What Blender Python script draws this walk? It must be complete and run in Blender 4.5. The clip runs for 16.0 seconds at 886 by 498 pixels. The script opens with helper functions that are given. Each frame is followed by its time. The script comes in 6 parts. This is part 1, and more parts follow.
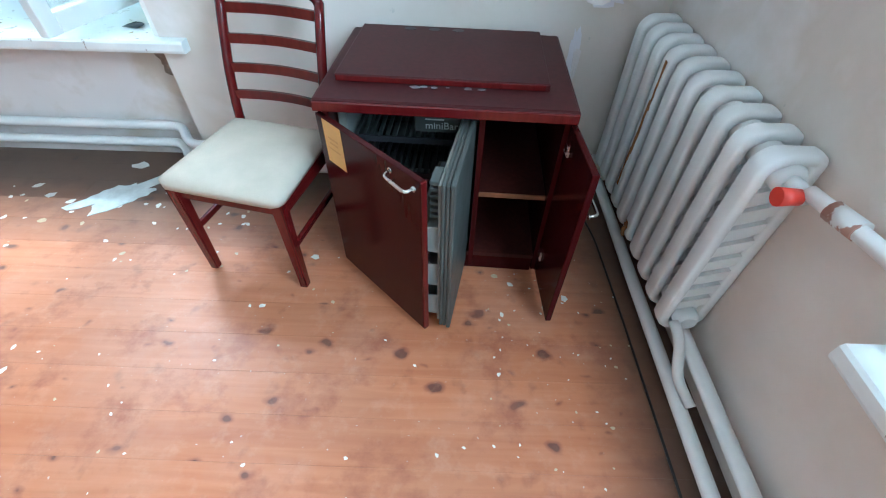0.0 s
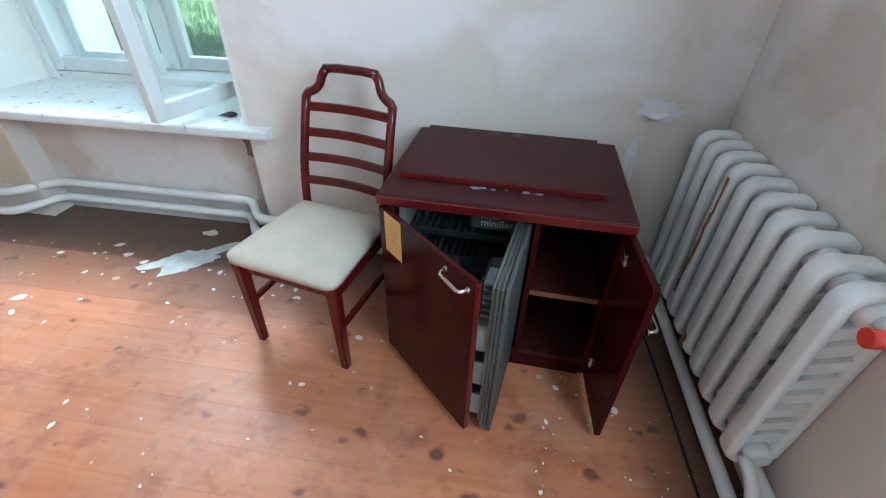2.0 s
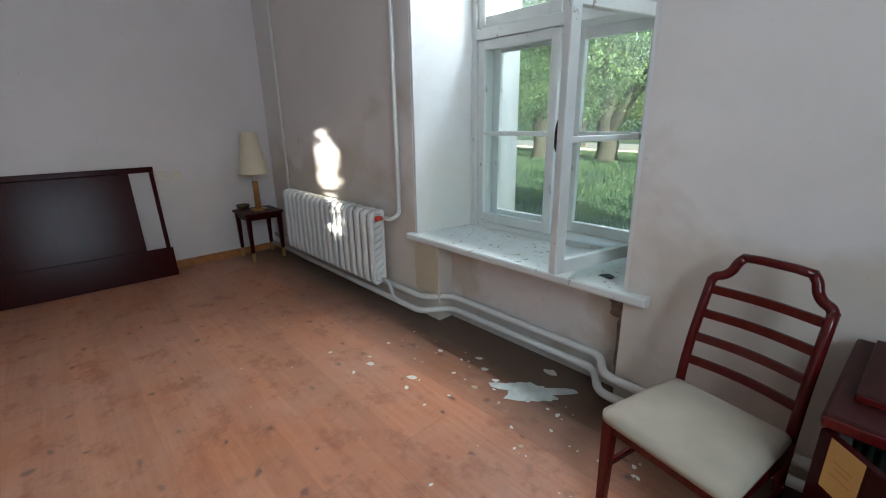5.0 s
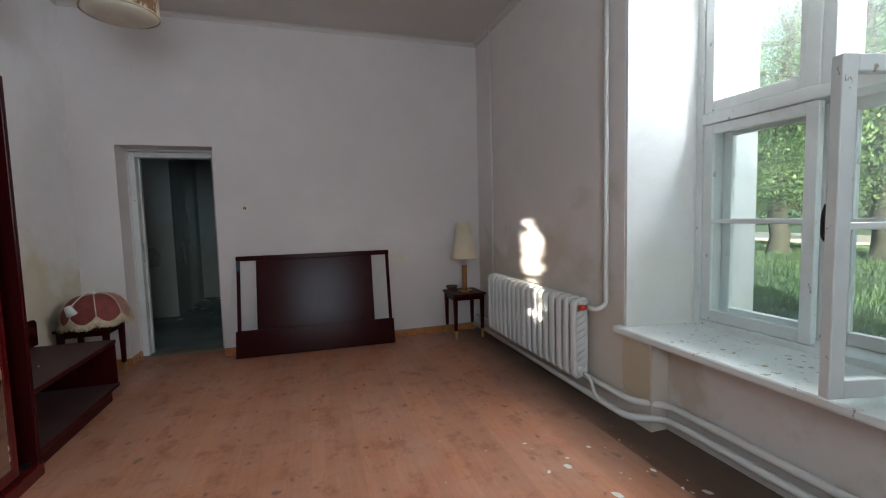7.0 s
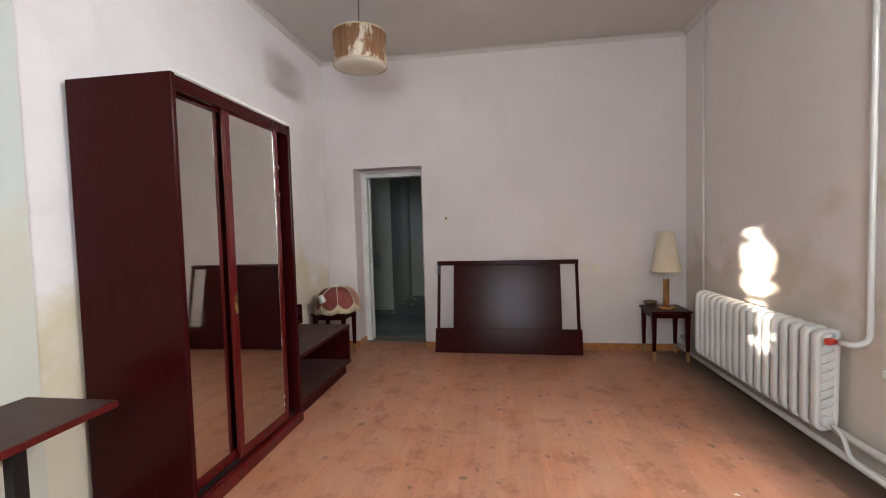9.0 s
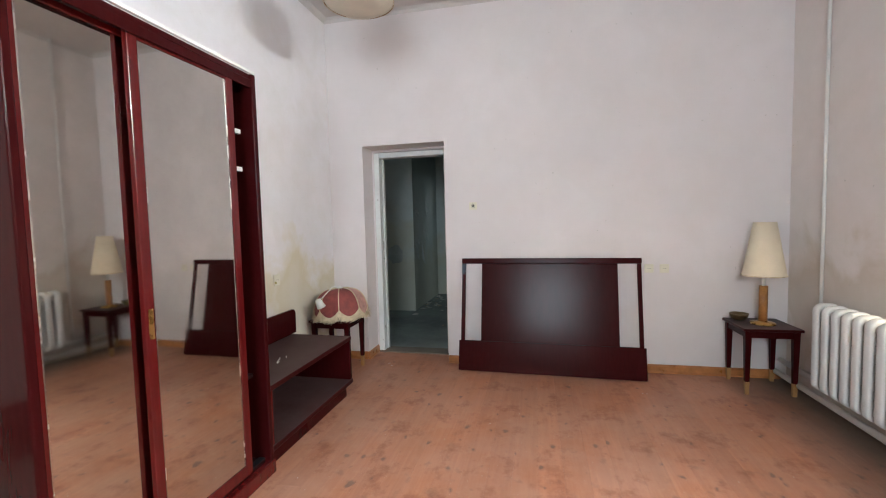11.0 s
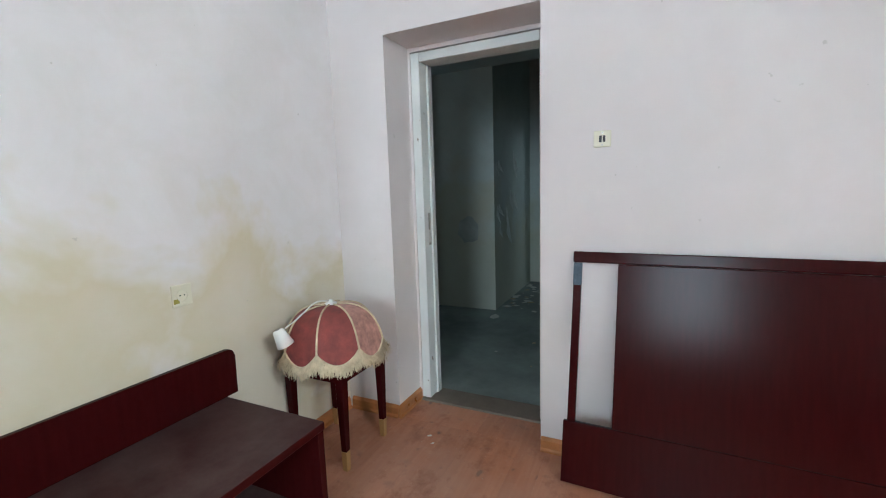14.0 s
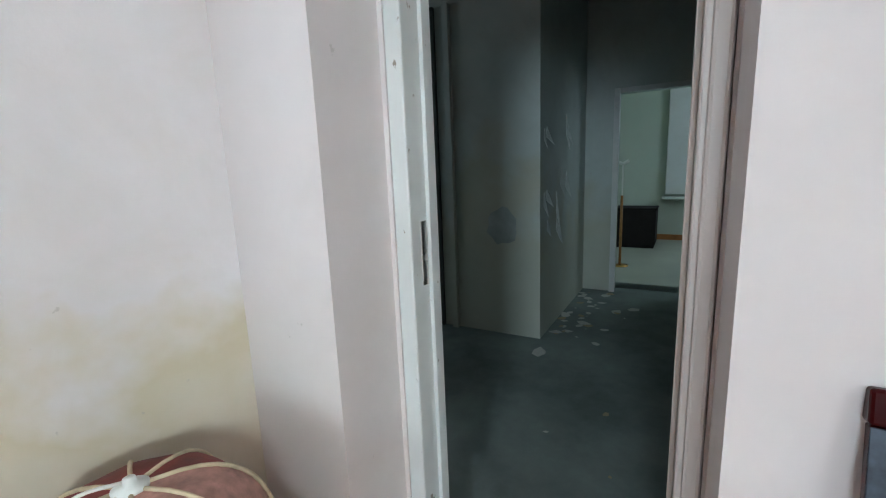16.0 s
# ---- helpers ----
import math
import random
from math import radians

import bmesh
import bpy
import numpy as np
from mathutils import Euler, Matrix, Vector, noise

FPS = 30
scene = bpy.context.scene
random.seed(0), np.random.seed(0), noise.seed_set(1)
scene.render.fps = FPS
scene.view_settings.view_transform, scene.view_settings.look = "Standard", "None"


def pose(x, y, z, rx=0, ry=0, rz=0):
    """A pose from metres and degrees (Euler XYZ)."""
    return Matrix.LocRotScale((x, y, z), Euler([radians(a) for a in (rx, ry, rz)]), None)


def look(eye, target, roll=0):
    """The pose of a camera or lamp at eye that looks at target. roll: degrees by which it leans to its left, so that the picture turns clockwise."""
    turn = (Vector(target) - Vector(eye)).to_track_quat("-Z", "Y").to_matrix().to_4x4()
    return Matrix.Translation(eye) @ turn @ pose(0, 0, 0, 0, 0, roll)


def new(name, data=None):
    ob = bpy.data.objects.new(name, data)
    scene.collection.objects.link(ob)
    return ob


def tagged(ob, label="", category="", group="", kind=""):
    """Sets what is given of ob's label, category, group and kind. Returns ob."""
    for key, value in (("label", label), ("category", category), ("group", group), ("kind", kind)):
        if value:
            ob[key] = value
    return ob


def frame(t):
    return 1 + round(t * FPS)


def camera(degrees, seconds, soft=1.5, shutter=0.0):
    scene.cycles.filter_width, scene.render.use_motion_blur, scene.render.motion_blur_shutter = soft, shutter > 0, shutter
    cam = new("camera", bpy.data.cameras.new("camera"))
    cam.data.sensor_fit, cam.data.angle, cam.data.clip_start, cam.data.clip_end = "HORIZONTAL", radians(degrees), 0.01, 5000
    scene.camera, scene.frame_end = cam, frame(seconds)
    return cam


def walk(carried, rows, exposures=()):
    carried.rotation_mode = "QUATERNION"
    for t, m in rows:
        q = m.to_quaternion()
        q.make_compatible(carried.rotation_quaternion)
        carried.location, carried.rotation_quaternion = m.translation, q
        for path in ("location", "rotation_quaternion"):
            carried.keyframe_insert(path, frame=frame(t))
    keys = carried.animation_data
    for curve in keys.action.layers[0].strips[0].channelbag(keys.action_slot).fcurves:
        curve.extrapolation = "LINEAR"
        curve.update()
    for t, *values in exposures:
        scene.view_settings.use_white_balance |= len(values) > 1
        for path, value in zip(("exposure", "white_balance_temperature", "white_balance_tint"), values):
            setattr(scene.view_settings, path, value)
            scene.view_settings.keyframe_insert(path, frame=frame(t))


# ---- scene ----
cam = camera(92.4, 16.0, soft=1.1)
PATH = [
    (0, (0.413, 0.516, 1.269), (0.396, 1.904, -0.171), 1.4),
    (0.5, (0.444, 0.545, 1.272), (0.357, 2.071, -0.018), 0.9),
    (1, (0.43, 0.547, 1.293), (0.299, 2.119, 0.064), 0.5),
    (1.5, (0.373, 0.544, 1.319), (0.233, 2.136, 0.117), 1.1),
    (2, (0.372, 0.556, 1.317), (0.151, 2.153, 0.134), 1.5),
    (2.5, (0.369, 0.562, 1.313), (-0.047, 2.164, 0.19), 1.2),
    (3, (0.334, 0.549, 1.332), (-0.286, 2.129, 0.275), 0.7),
    (3.5, (0.247, 0.508, 1.37), (-0.577, 2.047, 0.394), 0.3),
    (4, (0.097, 0.417, 1.423), (-0.931, 1.908, 0.575), 0.1),
    (4.2, (0.068, 0.405, 1.425), (-1.041, 1.869, 0.633), -0.0),
    (6.3, (0.012, 0.222, 1.377), (-1.763, 1.105, 1.112), -1.5),
    (6.5, (0.007, 0.237, 1.395), (-1.813, 1.033, 1.163), -1.5),
    (7, (0.004, 0.249, 1.393), (-1.898, 0.846, 1.242), -1.5),
    (7.5, (0.009, 0.257, 1.389), (-1.949, 0.642, 1.267), -1.3),
    (7.9, (0.019, 0.248, 1.396), (-1.966, 0.466, 1.281), -1.2),
    (8, (0.033, 0.263, 1.396), (-1.957, 0.432, 1.287), -1.3),
    (8.5, (0.055, 0.266, 1.394), (-1.942, 0.207, 1.301), -1.4),
    (9, (0.079, 0.275, 1.413), (-1.899, -0.005, 1.319), -1.6),
    (9.2, (0.074, 0.265, 1.413), (-1.896, -0.066, 1.319), -1.7),
    (11.3, (-0.981, 0.183, 1.366), (-2.929, -0.249, 1.242), -1.4),
    (11.5, (-1.07, 0.121, 1.347), (-3.02, -0.306, 1.226), -1.5),
    (12, (-1.405, 0.055, 1.34), (-3.325, -0.488, 1.205), -1.6),
    (12.5, (-1.773, 0.029, 1.33), (-3.658, -0.624, 1.173), -1.7),
    (13, (-2.106, -0.027, 1.346), (-3.955, -0.761, 1.145), -1.8),
    (13.4, (-2.403, -0.088, 1.344), (-4.21, -0.915, 1.119), -1.5),
    (13.5, (-2.466, -0.131, 1.33), (-4.277, -0.95, 1.104), -1.9),
    (14, (-2.835, -0.203, 1.325), (-4.624, -1.056, 1.06), -1.8),
    (14.5, (-3.162, -0.304, 1.318), (-4.928, -1.192, 1.02), -1.9),
    (15, (-3.463, -0.443, 1.321), (-5.204, -1.372, 0.999), -2.1),
    (15.2, (-3.585, -0.496, 1.325), (-5.315, -1.444, 0.993), -2.1),
    (15.5, (-3.789, -0.579, 1.328), (-5.506, -1.546, 0.987), -2.0),
    (16, (-4.115, -0.725, 1.345), (-5.823, -1.711, 0.985), -2.3),
]
EXPOSURES = [(0.0, 4.25, 4750, -4), (2.0, 3.85, 5050, 0), (3.2, 3.5, 5300, 2), (4.0, 2.95, 5450, 3), (6.5, 2.6, 5650, 4), (7.5, 2.75, 5900, 8), (9.0, 3.45, 6300, 12), (12.0, 4.1, 5700, 4), (14.5, 4.15, 5500, 1), (16.0, 4.3, 5550, 1)]
walk(cam, [(t, look(eye, target, roll)) for t, eye, target, roll in PATH], EXPOSURES)

# ---- world, sun and exposure ----
world = bpy.data.worlds.new("sky")
scene.world = world
world.use_nodes = True
SUN_SPOT, SUN_AT = Vector((-3.59, 2.25, 1.11)), Vector((1.70, -0.27, 1.63))
SUN_DIR = (SUN_AT - SUN_SPOT).normalized()
wn = world.node_tree.nodes
sky = wn.new("ShaderNodeTexSky")
sky.sky_type, sky.sun_disc = "NISHITA", False
sky.sun_elevation, sky.sun_rotation = math.asin(SUN_DIR.z), math.atan2(SUN_DIR.x, SUN_DIR.y)
sky.air_density, sky.dust_density = 1.0, 2.5
wn["Background"].inputs["Strength"].default_value = 0.15
world.node_tree.links.new(sky.outputs["Color"], wn["Background"].inputs["Color"])

sun = new("sun", bpy.data.lights.new("sun", "SUN"))
sun.data.energy, sun.data.angle, sun.data.color = 5.0, radians(0.5), (1.0, 0.86, 0.68)
sun.matrix_basis = look(SUN_SPOT + SUN_DIR * 20, SUN_SPOT)


def area_lamp(name, m, w, h, power, tone=(0.90, 0.97, 1.0)):
    d = bpy.data.lights.new(name, "AREA")
    d.shape, d.size, d.size_y, d.energy, d.color = "RECTANGLE", w, h, power, tone
    ob = new(name, d)
    ob.matrix_basis = m
    return ob


area_lamp("window_east_light", look((1.46, 0.1, 2.15), (-2.0, 0.1, 2.0)), 1.15, 1.55, 7.2)
area_lamp("window_north_light", look((-1.55, 3.05, 2.89), (-1.55, -1.2, 1.0)), 1.25, 0.26, 17.5, (1.0, 0.975, 0.94))

# ---- materials ----


def tree_of(name):
    m = bpy.data.materials.new(name)
    m.use_nodes = True
    nt = m.node_tree
    return m, nt, nt.nodes["Principled BSDF"]


def link(nt, a, b):
    nt.links.new(a, b)


def noise_node(nt, scale, detail=4.0, rough=0.55, stretch=(1, 1, 1), coord="Object", warp=0.0):
    tc = nt.nodes.new("ShaderNodeTexCoord")
    mp = nt.nodes.new("ShaderNodeMapping")
    mp.inputs["Scale"].default_value = stretch
    link(nt, tc.outputs[coord], mp.inputs["Vector"])
    n = nt.nodes.new("ShaderNodeTexNoise")
    n.inputs["Scale"].default_value, n.inputs["Detail"].default_value, n.inputs["Roughness"].default_value = scale, detail, rough
    n.inputs["Distortion"].default_value = warp
    link(nt, mp.outputs["Vector"], n.inputs["Vector"])
    return n


def ramp(nt, src, stops):
    r = nt.nodes.new("ShaderNodeValToRGB")
    e = r.color_ramp.elements
    while len(e) < len(stops):
        e.new(0.5)
    for el, (p, c) in zip(e, stops):
        el.position = p
        el.color = (*c, 1) if isinstance(c, tuple) else (c, c, c, 1)
    link(nt, src, r.inputs["Fac"])
    return r


def mix(nt, fac, a, b, kind="MIX"):
    n = nt.nodes.new("ShaderNodeMix")
    n.data_type, n.blend_type = "RGBA", kind
    for sock, v in ((n.inputs["Factor"], fac), (n.inputs["A"], a), (n.inputs["B"], b)):
        if isinstance(v, (int, float)):
            sock.default_value = v
        elif isinstance(v, tuple):
            sock.default_value = (*v, 1)
        else:
            link(nt, v, sock)
    return n.outputs["Result"]


def bump(nt, bsdf, src, strength, dist=0.002, after=None):
    b = nt.nodes.new("ShaderNodeBump")
    b.inputs["Strength"].default_value, b.inputs["Distance"].default_value = strength, dist
    link(nt, src, b.inputs["Height"])
    if after is not None:
        link(nt, after.outputs["Normal"], b.inputs["Normal"])
    link(nt, b.outputs["Normal"], bsdf.inputs["Normal"])
    return b


def plain(name, color, rough=0.5, metal=0.0, var=0.12, scale=6.0, relief=0.15, fine=90.0, coord="Object"):
    m, nt, b = tree_of(name)
    n1 = noise_node(nt, scale, coord=coord)
    n2 = noise_node(nt, fine, coord=coord)
    dark = tuple(c * (1 - var) for c in color)
    lite = tuple(min(1.0, c * (1 + var)) for c in color)
    c = mix(nt, ramp(nt, n1.outputs["Fac"], [(0.3, 0.0), (0.7, 1.0)]).outputs["Color"], dark, lite)
    c = mix(nt, ramp(nt, n2.outputs["Fac"], [(0.35, 0.0), (0.7, 0.25)]).outputs["Color"], c, dark)
    link(nt, c, b.inputs["Base Color"])
    rr = ramp(nt, n1.outputs["Fac"], [(0.3, max(0.02, rough - 0.08)), (0.7, min(1.0, rough + 0.08))])
    link(nt, rr.outputs["Color"], b.inputs["Roughness"])
    b.inputs["Metallic"].default_value = metal
    if relief:
        bump(nt, b, n2.outputs["Fac"], relief)
    return m


def plaster(name, base, stain=(0.46, 0.38, 0.24), stain_amount=0.5, patch=(0.62, 0.58, 0.52), stain_scale=0.9, relief=0.25, low_stain=0.12):
    """Old limewashed plaster: mottled paint, water stains, brush marks, small chips."""
    m, nt, b = tree_of(name)
    big = noise_node(nt, 0.8, 5, 0.6)
    mid = noise_node(nt, 3.5, 6, 0.65, warp=0.6)
    st = noise_node(nt, stain_scale, 5, 0.55, warp=0.35)
    fine = noise_node(nt, 130, 3)
    lump = noise_node(nt, 9, 5)
    c = mix(nt, ramp(nt, big.outputs["Fac"], [(0.35, 0.0), (0.7, 1.0)]).outputs["Color"], tuple(v * 0.90 for v in base), base)
    c = mix(nt, ramp(nt, mid.outputs["Fac"], [(0.42, 0.0), (0.75, 0.35)]).outputs["Color"], c, patch)
    sep = nt.nodes.new("ShaderNodeSeparateXYZ")
    tc = nt.nodes.new("ShaderNodeTexCoord")
    link(nt, tc.outputs["Object"], sep.inputs["Vector"])
    low = nt.nodes.new("ShaderNodeMapRange")
    low.inputs["From Min"].default_value, low.inputs["From Max"].default_value = 0.5, 1.9
    low.inputs["To Min"].default_value, low.inputs["To Max"].default_value = low_stain, -0.22
    link(nt, sep.outputs["Z"], low.inputs["Value"])
    add = nt.nodes.new("ShaderNodeMath")
    add.operation = "ADD"
    link(nt, st.outputs["Fac"], add.inputs[0])
    link(nt, low.outputs["Result"], add.inputs[1])
    edge = ramp(nt, add.outputs["Value"], [(0.47, 0.0), (0.60, stain_amount), (0.72, stain_amount * 0.75)])
    c = mix(nt, edge.outputs["Color"], c, stain)
    chips = noise_node(nt, 26, 3, 0.5)
    c = mix(nt, ramp(nt, chips.outputs["Fac"], [(0.74, 0.0), (0.77, 0.5)]).outputs["Color"], c, (0.45, 0.42, 0.38))
    link(nt, c, b.inputs["Base Color"])
    b.inputs["Roughness"].default_value = 0.85
    b1 = bump(nt, b, lump.outputs["Fac"], relief, 0.006)
    bump(nt, b, fine.outputs["Fac"], relief * 0.6, 0.001, b1)
    return m


def mahogany(name, dark=(0.027, 0.0026, 0.0030), lite=(0.040, 0.0040, 0.0045), rough=0.19, dust=0.0):
    m, nt, b = tree_of(name)
    g = noise_node(nt, 60, 5, 0.5, stretch=(1.0, 1.0, 0.10))
    n = noise_node(nt, 3, 4)
    c = mix(nt, ramp(nt, g.outputs["Fac"], [(0.15, 0.0), (0.85, 1.0)]).outputs["Color"], dark, lite)
    rsrc = ramp(nt, n.outputs["Fac"], [(0.1, rough - 0.02), (0.9, rough + 0.04)]).outputs["Color"]
    if dust:
        geo = nt.nodes.new("ShaderNodeNewGeometry")
        sep = nt.nodes.new("ShaderNodeSeparateXYZ")
        link(nt, geo.outputs["Normal"], sep.inputs["Vector"])
        up = ramp(nt, sep.outputs["Z"], [(0.7, 0.0), (0.95, 1.0)])
        dn = noise_node(nt, 5, 7, 0.7)
        d = ramp(nt, dn.outputs["Fac"], [(0.30, dust * 0.25), (0.70, dust)])
        f = mix(nt, 1.0, up.outputs["Color"], d.outputs["Color"], "MULTIPLY")
        c = mix(nt, f, c, (0.24, 0.21, 0.19))
        rsrc = mix(nt, f, rsrc, (0.8, 0.8, 0.8))
    link(nt, c, b.inputs["Base Color"])
    link(nt, rsrc, b.inputs["Roughness"])
    b.inputs["Specular IOR Level"].default_value = 0.45 if lite[0] > 0.09 else 0.10
    return m


def floor_wood(name):
    """Worn varnished pine with knots, darker streaks, scuffs; each board has its own tint."""
    m, nt, b = tree_of(name)
    info = nt.nodes.new("ShaderNodeObjectInfo")
    tc = nt.nodes.new("ShaderNodeTexCoord")
    geo = nt.nodes.new("ShaderNodeNewGeometry")
    off = nt.nodes.new("ShaderNodeVectorMath")
    off.operation = "MULTIPLY_ADD"
    comb = nt.nodes.new("ShaderNodeCombineXYZ")
    for i in range(3):
        link(nt, info.outputs["Random"], comb.inputs[i])
    link(nt, comb.outputs["Vector"], off.inputs[0])
    off.inputs[1].default_value = (37.0, 11.0, 5.0)
    link(nt, geo.outputs["Position"], off.inputs[2])
    mp = nt.nodes.new("ShaderNodeMapping")
    mp.inputs["Scale"].default_value = (0.55, 9.0, 9.0)
    link(nt, off.outputs["Vector"], mp.inputs["Vector"])
    grain = nt.nodes.new("ShaderNodeTexNoise")
    grain.inputs["Scale"].default_value, grain.inputs["Detail"].default_value, grain.inputs["Distortion"].default_value = 4.5, 7, 0.7
    link(nt, mp.outputs["Vector"], grain.inputs["Vector"])
    c = ramp(nt, grain.outputs["Fac"], [(0.22, (0.355, 0.118, 0.047)), (0.5, (0.41, 0.148, 0.062)), (0.78, (0.46, 0.180, 0.082))]).outputs["Color"]
    tint = ramp(nt, info.outputs["Random"], [(0.0, (0.90, 0.87, 0.85)), (0.5, (1.0, 1.0, 1.0)), (1.0, (1.08, 1.07, 1.05))])
    c = mix(nt, 1.0, c, tint.outputs["Color"], "MULTIPLY")
    # long resinous heartwood bands
    hm = nt.nodes.new("ShaderNodeMapping")
    hm.inputs["Scale"].default_value = (0.55, 6.5, 6.5)
    link(nt, off.outputs["Vector"], hm.inputs["Vector"])
    heart = nt.nodes.new("ShaderNodeTexNoise")
    heart.inputs["Scale"].default_value, heart.inputs["Detail"].default_value = 1.2, 3
    link(nt, hm.outputs["Vector"], heart.inputs["Vector"])
    c = mix(nt, ramp(nt, heart.outputs["Fac"], [(0.52, 0.0), (0.70, 0.32)]).outputs["Color"], c, (0.27, 0.075, 0.034))
    # knots
    mk = nt.nodes.new("ShaderNodeMapping")
    mk.inputs["Scale"].default_value = (4.1, 5.6, 5.6)
    link(nt, off.outputs["Vector"], mk.inputs["Vector"])
    wob = nt.nodes.new("ShaderNodeTexNoise")
    wob.inputs["Scale"].default_value = 2.5
    link(nt, mk.outputs["Vector"], wob.inputs["Vector"])
    wv = nt.nodes.new("ShaderNodeVectorMath")
    wv.operation = "MULTIPLY_ADD"
    link(nt, wob.outputs["Color"], wv.inputs[0])
    wv.inputs[1].default_value = (0.35, 0.35, 0.35)
    link(nt, mk.outputs["Vector"], wv.inputs[2])
    vor = nt.nodes.new("ShaderNodeTexVoronoi")
    vor.voronoi_dimensions = "2D"
    vor.inputs["Scale"].default_value = 1.0
    link(nt, wv.outputs["Vector"], vor.inputs["Vector"])
    sepc = nt.nodes.new("ShaderNodeSeparateColor")
    link(nt, vor.outputs["Color"], sepc.inputs["Color"])
    sz = ramp(nt, sepc.outputs["Red"], [(0.40, 0.0), (1.0, 0.092)])
    k = nt.nodes.new("ShaderNodeMath")
    k.operation = "SUBTRACT"
    link(nt, sz.outputs["Color"], k.inputs[0])
    link(nt, vor.outputs["Distance"], k.inputs[1])
    kf = ramp(nt, k.outputs["Value"], [(0.0, 0.0), (0.02, 0.92)])
    c = mix(nt, kf.outputs["Color"], c, (0.028, 0.011, 0.007))
    halo = nt.nodes.new("ShaderNodeMath")
    halo.operation = "ADD"
    halo.inputs[1].default_value = 0.055
    link(nt, k.outputs["Value"], halo.inputs[0])
    hf = ramp(nt, halo.outputs["Value"], [(0.0, 0.0), (0.055, 0.6)])
    c = mix(nt, hf.outputs["Color"], c, (0.14, 0.038, 0.022))
    # grime and scuffs over the whole floor
    big = nt.nodes.new("ShaderNodeTexNoise")
    big.inputs["Scale"].default_value, big.inputs["Detail"].default_value = 1.3, 6
    link(nt, geo.outputs["Position"], big.inputs["Vector"])
    c = mix(nt, ramp(nt, big.outputs["Fac"], [(0.46, 0.0), (0.75, 0.35)]).outputs["Color"], c, (0.33, 0.18, 0.11))
    sm = nt.nodes.new("ShaderNodeTexNoise")
    sm.inputs["Scale"].default_value, sm.inputs["Detail"].default_value = 11.0, 6
    link(nt, geo.outputs["Position"], sm.inputs["Vector"])
    c = mix(nt, ramp(nt, sm.outputs["Fac"], [(0.61, 0.0), (0.72, 0.50)]).outputs["Color"], c, (0.16, 0.052, 0.028))
    sp = nt.nodes.new("ShaderNodeTexNoise")
    sp.inputs["Scale"].default_value, sp.inputs["Detail"].default_value = 70, 2
    link(nt, geo.outputs["Position"], sp.inputs["Vector"])
    c = mix(nt, ramp(nt, sp.outputs["Fac"], [(0.73, 0.0), (0.76, 0.6)]).outputs["Color"], c, (0.55, 0.50, 0.45))
    # pale dust film, thickest where nobody swept
    dn = nt.nodes.new("ShaderNodeTexNoise")
    dn.inputs["Scale"].default_value, dn.inputs["Detail"].default_value, dn.inputs["Roughness"].default_value = 2.2, 8, 0.65
    link(nt, geo.outputs["Position"], dn.inputs["Vector"])
    sepx = nt.nodes.new("ShaderNodeSeparateXYZ")
    link(nt, geo.outputs["Position"], sepx.inputs["Vector"])
    wx = nt.nodes.new("ShaderNodeMapRange")
    wx.inputs["From Min"].default_value, wx.inputs["From Max"].default_value = 0.2, -2.4
    wx.inputs["To Min"].default_value, wx.inputs["To Max"].default_value = -0.16, 0.10
    link(nt, sepx.outputs["X"], wx.inputs["Value"])
    ds = nt.nodes.new("ShaderNodeMath")
    link(nt, dn.outputs["Fac"], ds.inputs[0])
    link(nt, wx.outputs["Result"], ds.inputs[1])
    c = mix(nt, ramp(nt, ds.outputs["Value"], [(0.34, 0.02), (0.70, 0.36)]).outputs["Color"], c, (0.47, 0.33, 0.265))
    red = nt.nodes.new("ShaderNodeTexNoise")
    red.inputs["Scale"].default_value, red.inputs["Detail"].default_value, red.inputs["Roughness"].default_value = 3.0, 8, 0.68
    rm = nt.nodes.new("ShaderNodeMapping")
    rm.inputs["Scale"].default_value, rm.inputs["Location"].default_value = (1.5, 1.7, 1.0), (3.0, 7.0, 0.0)
    link(nt, geo.outputs["Position"], rm.inputs["Vector"])
    link(nt, rm.outputs["Vector"], red.inputs["Vector"])
    c = mix(nt, ramp(nt, red.outputs["Fac"], [(0.53, 0.0), (0.66, 0.62)]).outputs["Color"], c, (0.22, 0.066, 0.036))
    # pale scuffed patches where the varnish has worn through
    wn2 = nt.nodes.new("ShaderNodeTexNoise")
    wn2.inputs["Scale"].default_value, wn2.inputs["Detail"].default_value, wn2.inputs["Roughness"].default_value = 6.5, 9, 0.72
    link(nt, rm.outputs["Vector"], wn2.inputs["Vector"])
    c = mix(nt, ramp(nt, wn2.outputs["Fac"], [(0.53, 0.0), (0.66, 0.22)]).outputs["Color"], c, (0.50, 0.30, 0.20))
    # shade below the north window painted in as a dark band; grey dirt along the east wall
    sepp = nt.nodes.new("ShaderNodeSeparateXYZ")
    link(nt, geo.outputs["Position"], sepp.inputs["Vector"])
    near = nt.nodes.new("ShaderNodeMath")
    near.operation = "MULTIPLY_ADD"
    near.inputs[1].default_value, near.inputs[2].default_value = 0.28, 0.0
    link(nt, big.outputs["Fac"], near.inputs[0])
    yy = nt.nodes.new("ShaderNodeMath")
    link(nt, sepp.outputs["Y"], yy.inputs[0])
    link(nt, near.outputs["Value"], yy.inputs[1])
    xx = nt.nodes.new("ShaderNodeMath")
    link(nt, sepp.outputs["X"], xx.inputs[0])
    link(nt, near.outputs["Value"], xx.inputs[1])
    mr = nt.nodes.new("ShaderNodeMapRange")
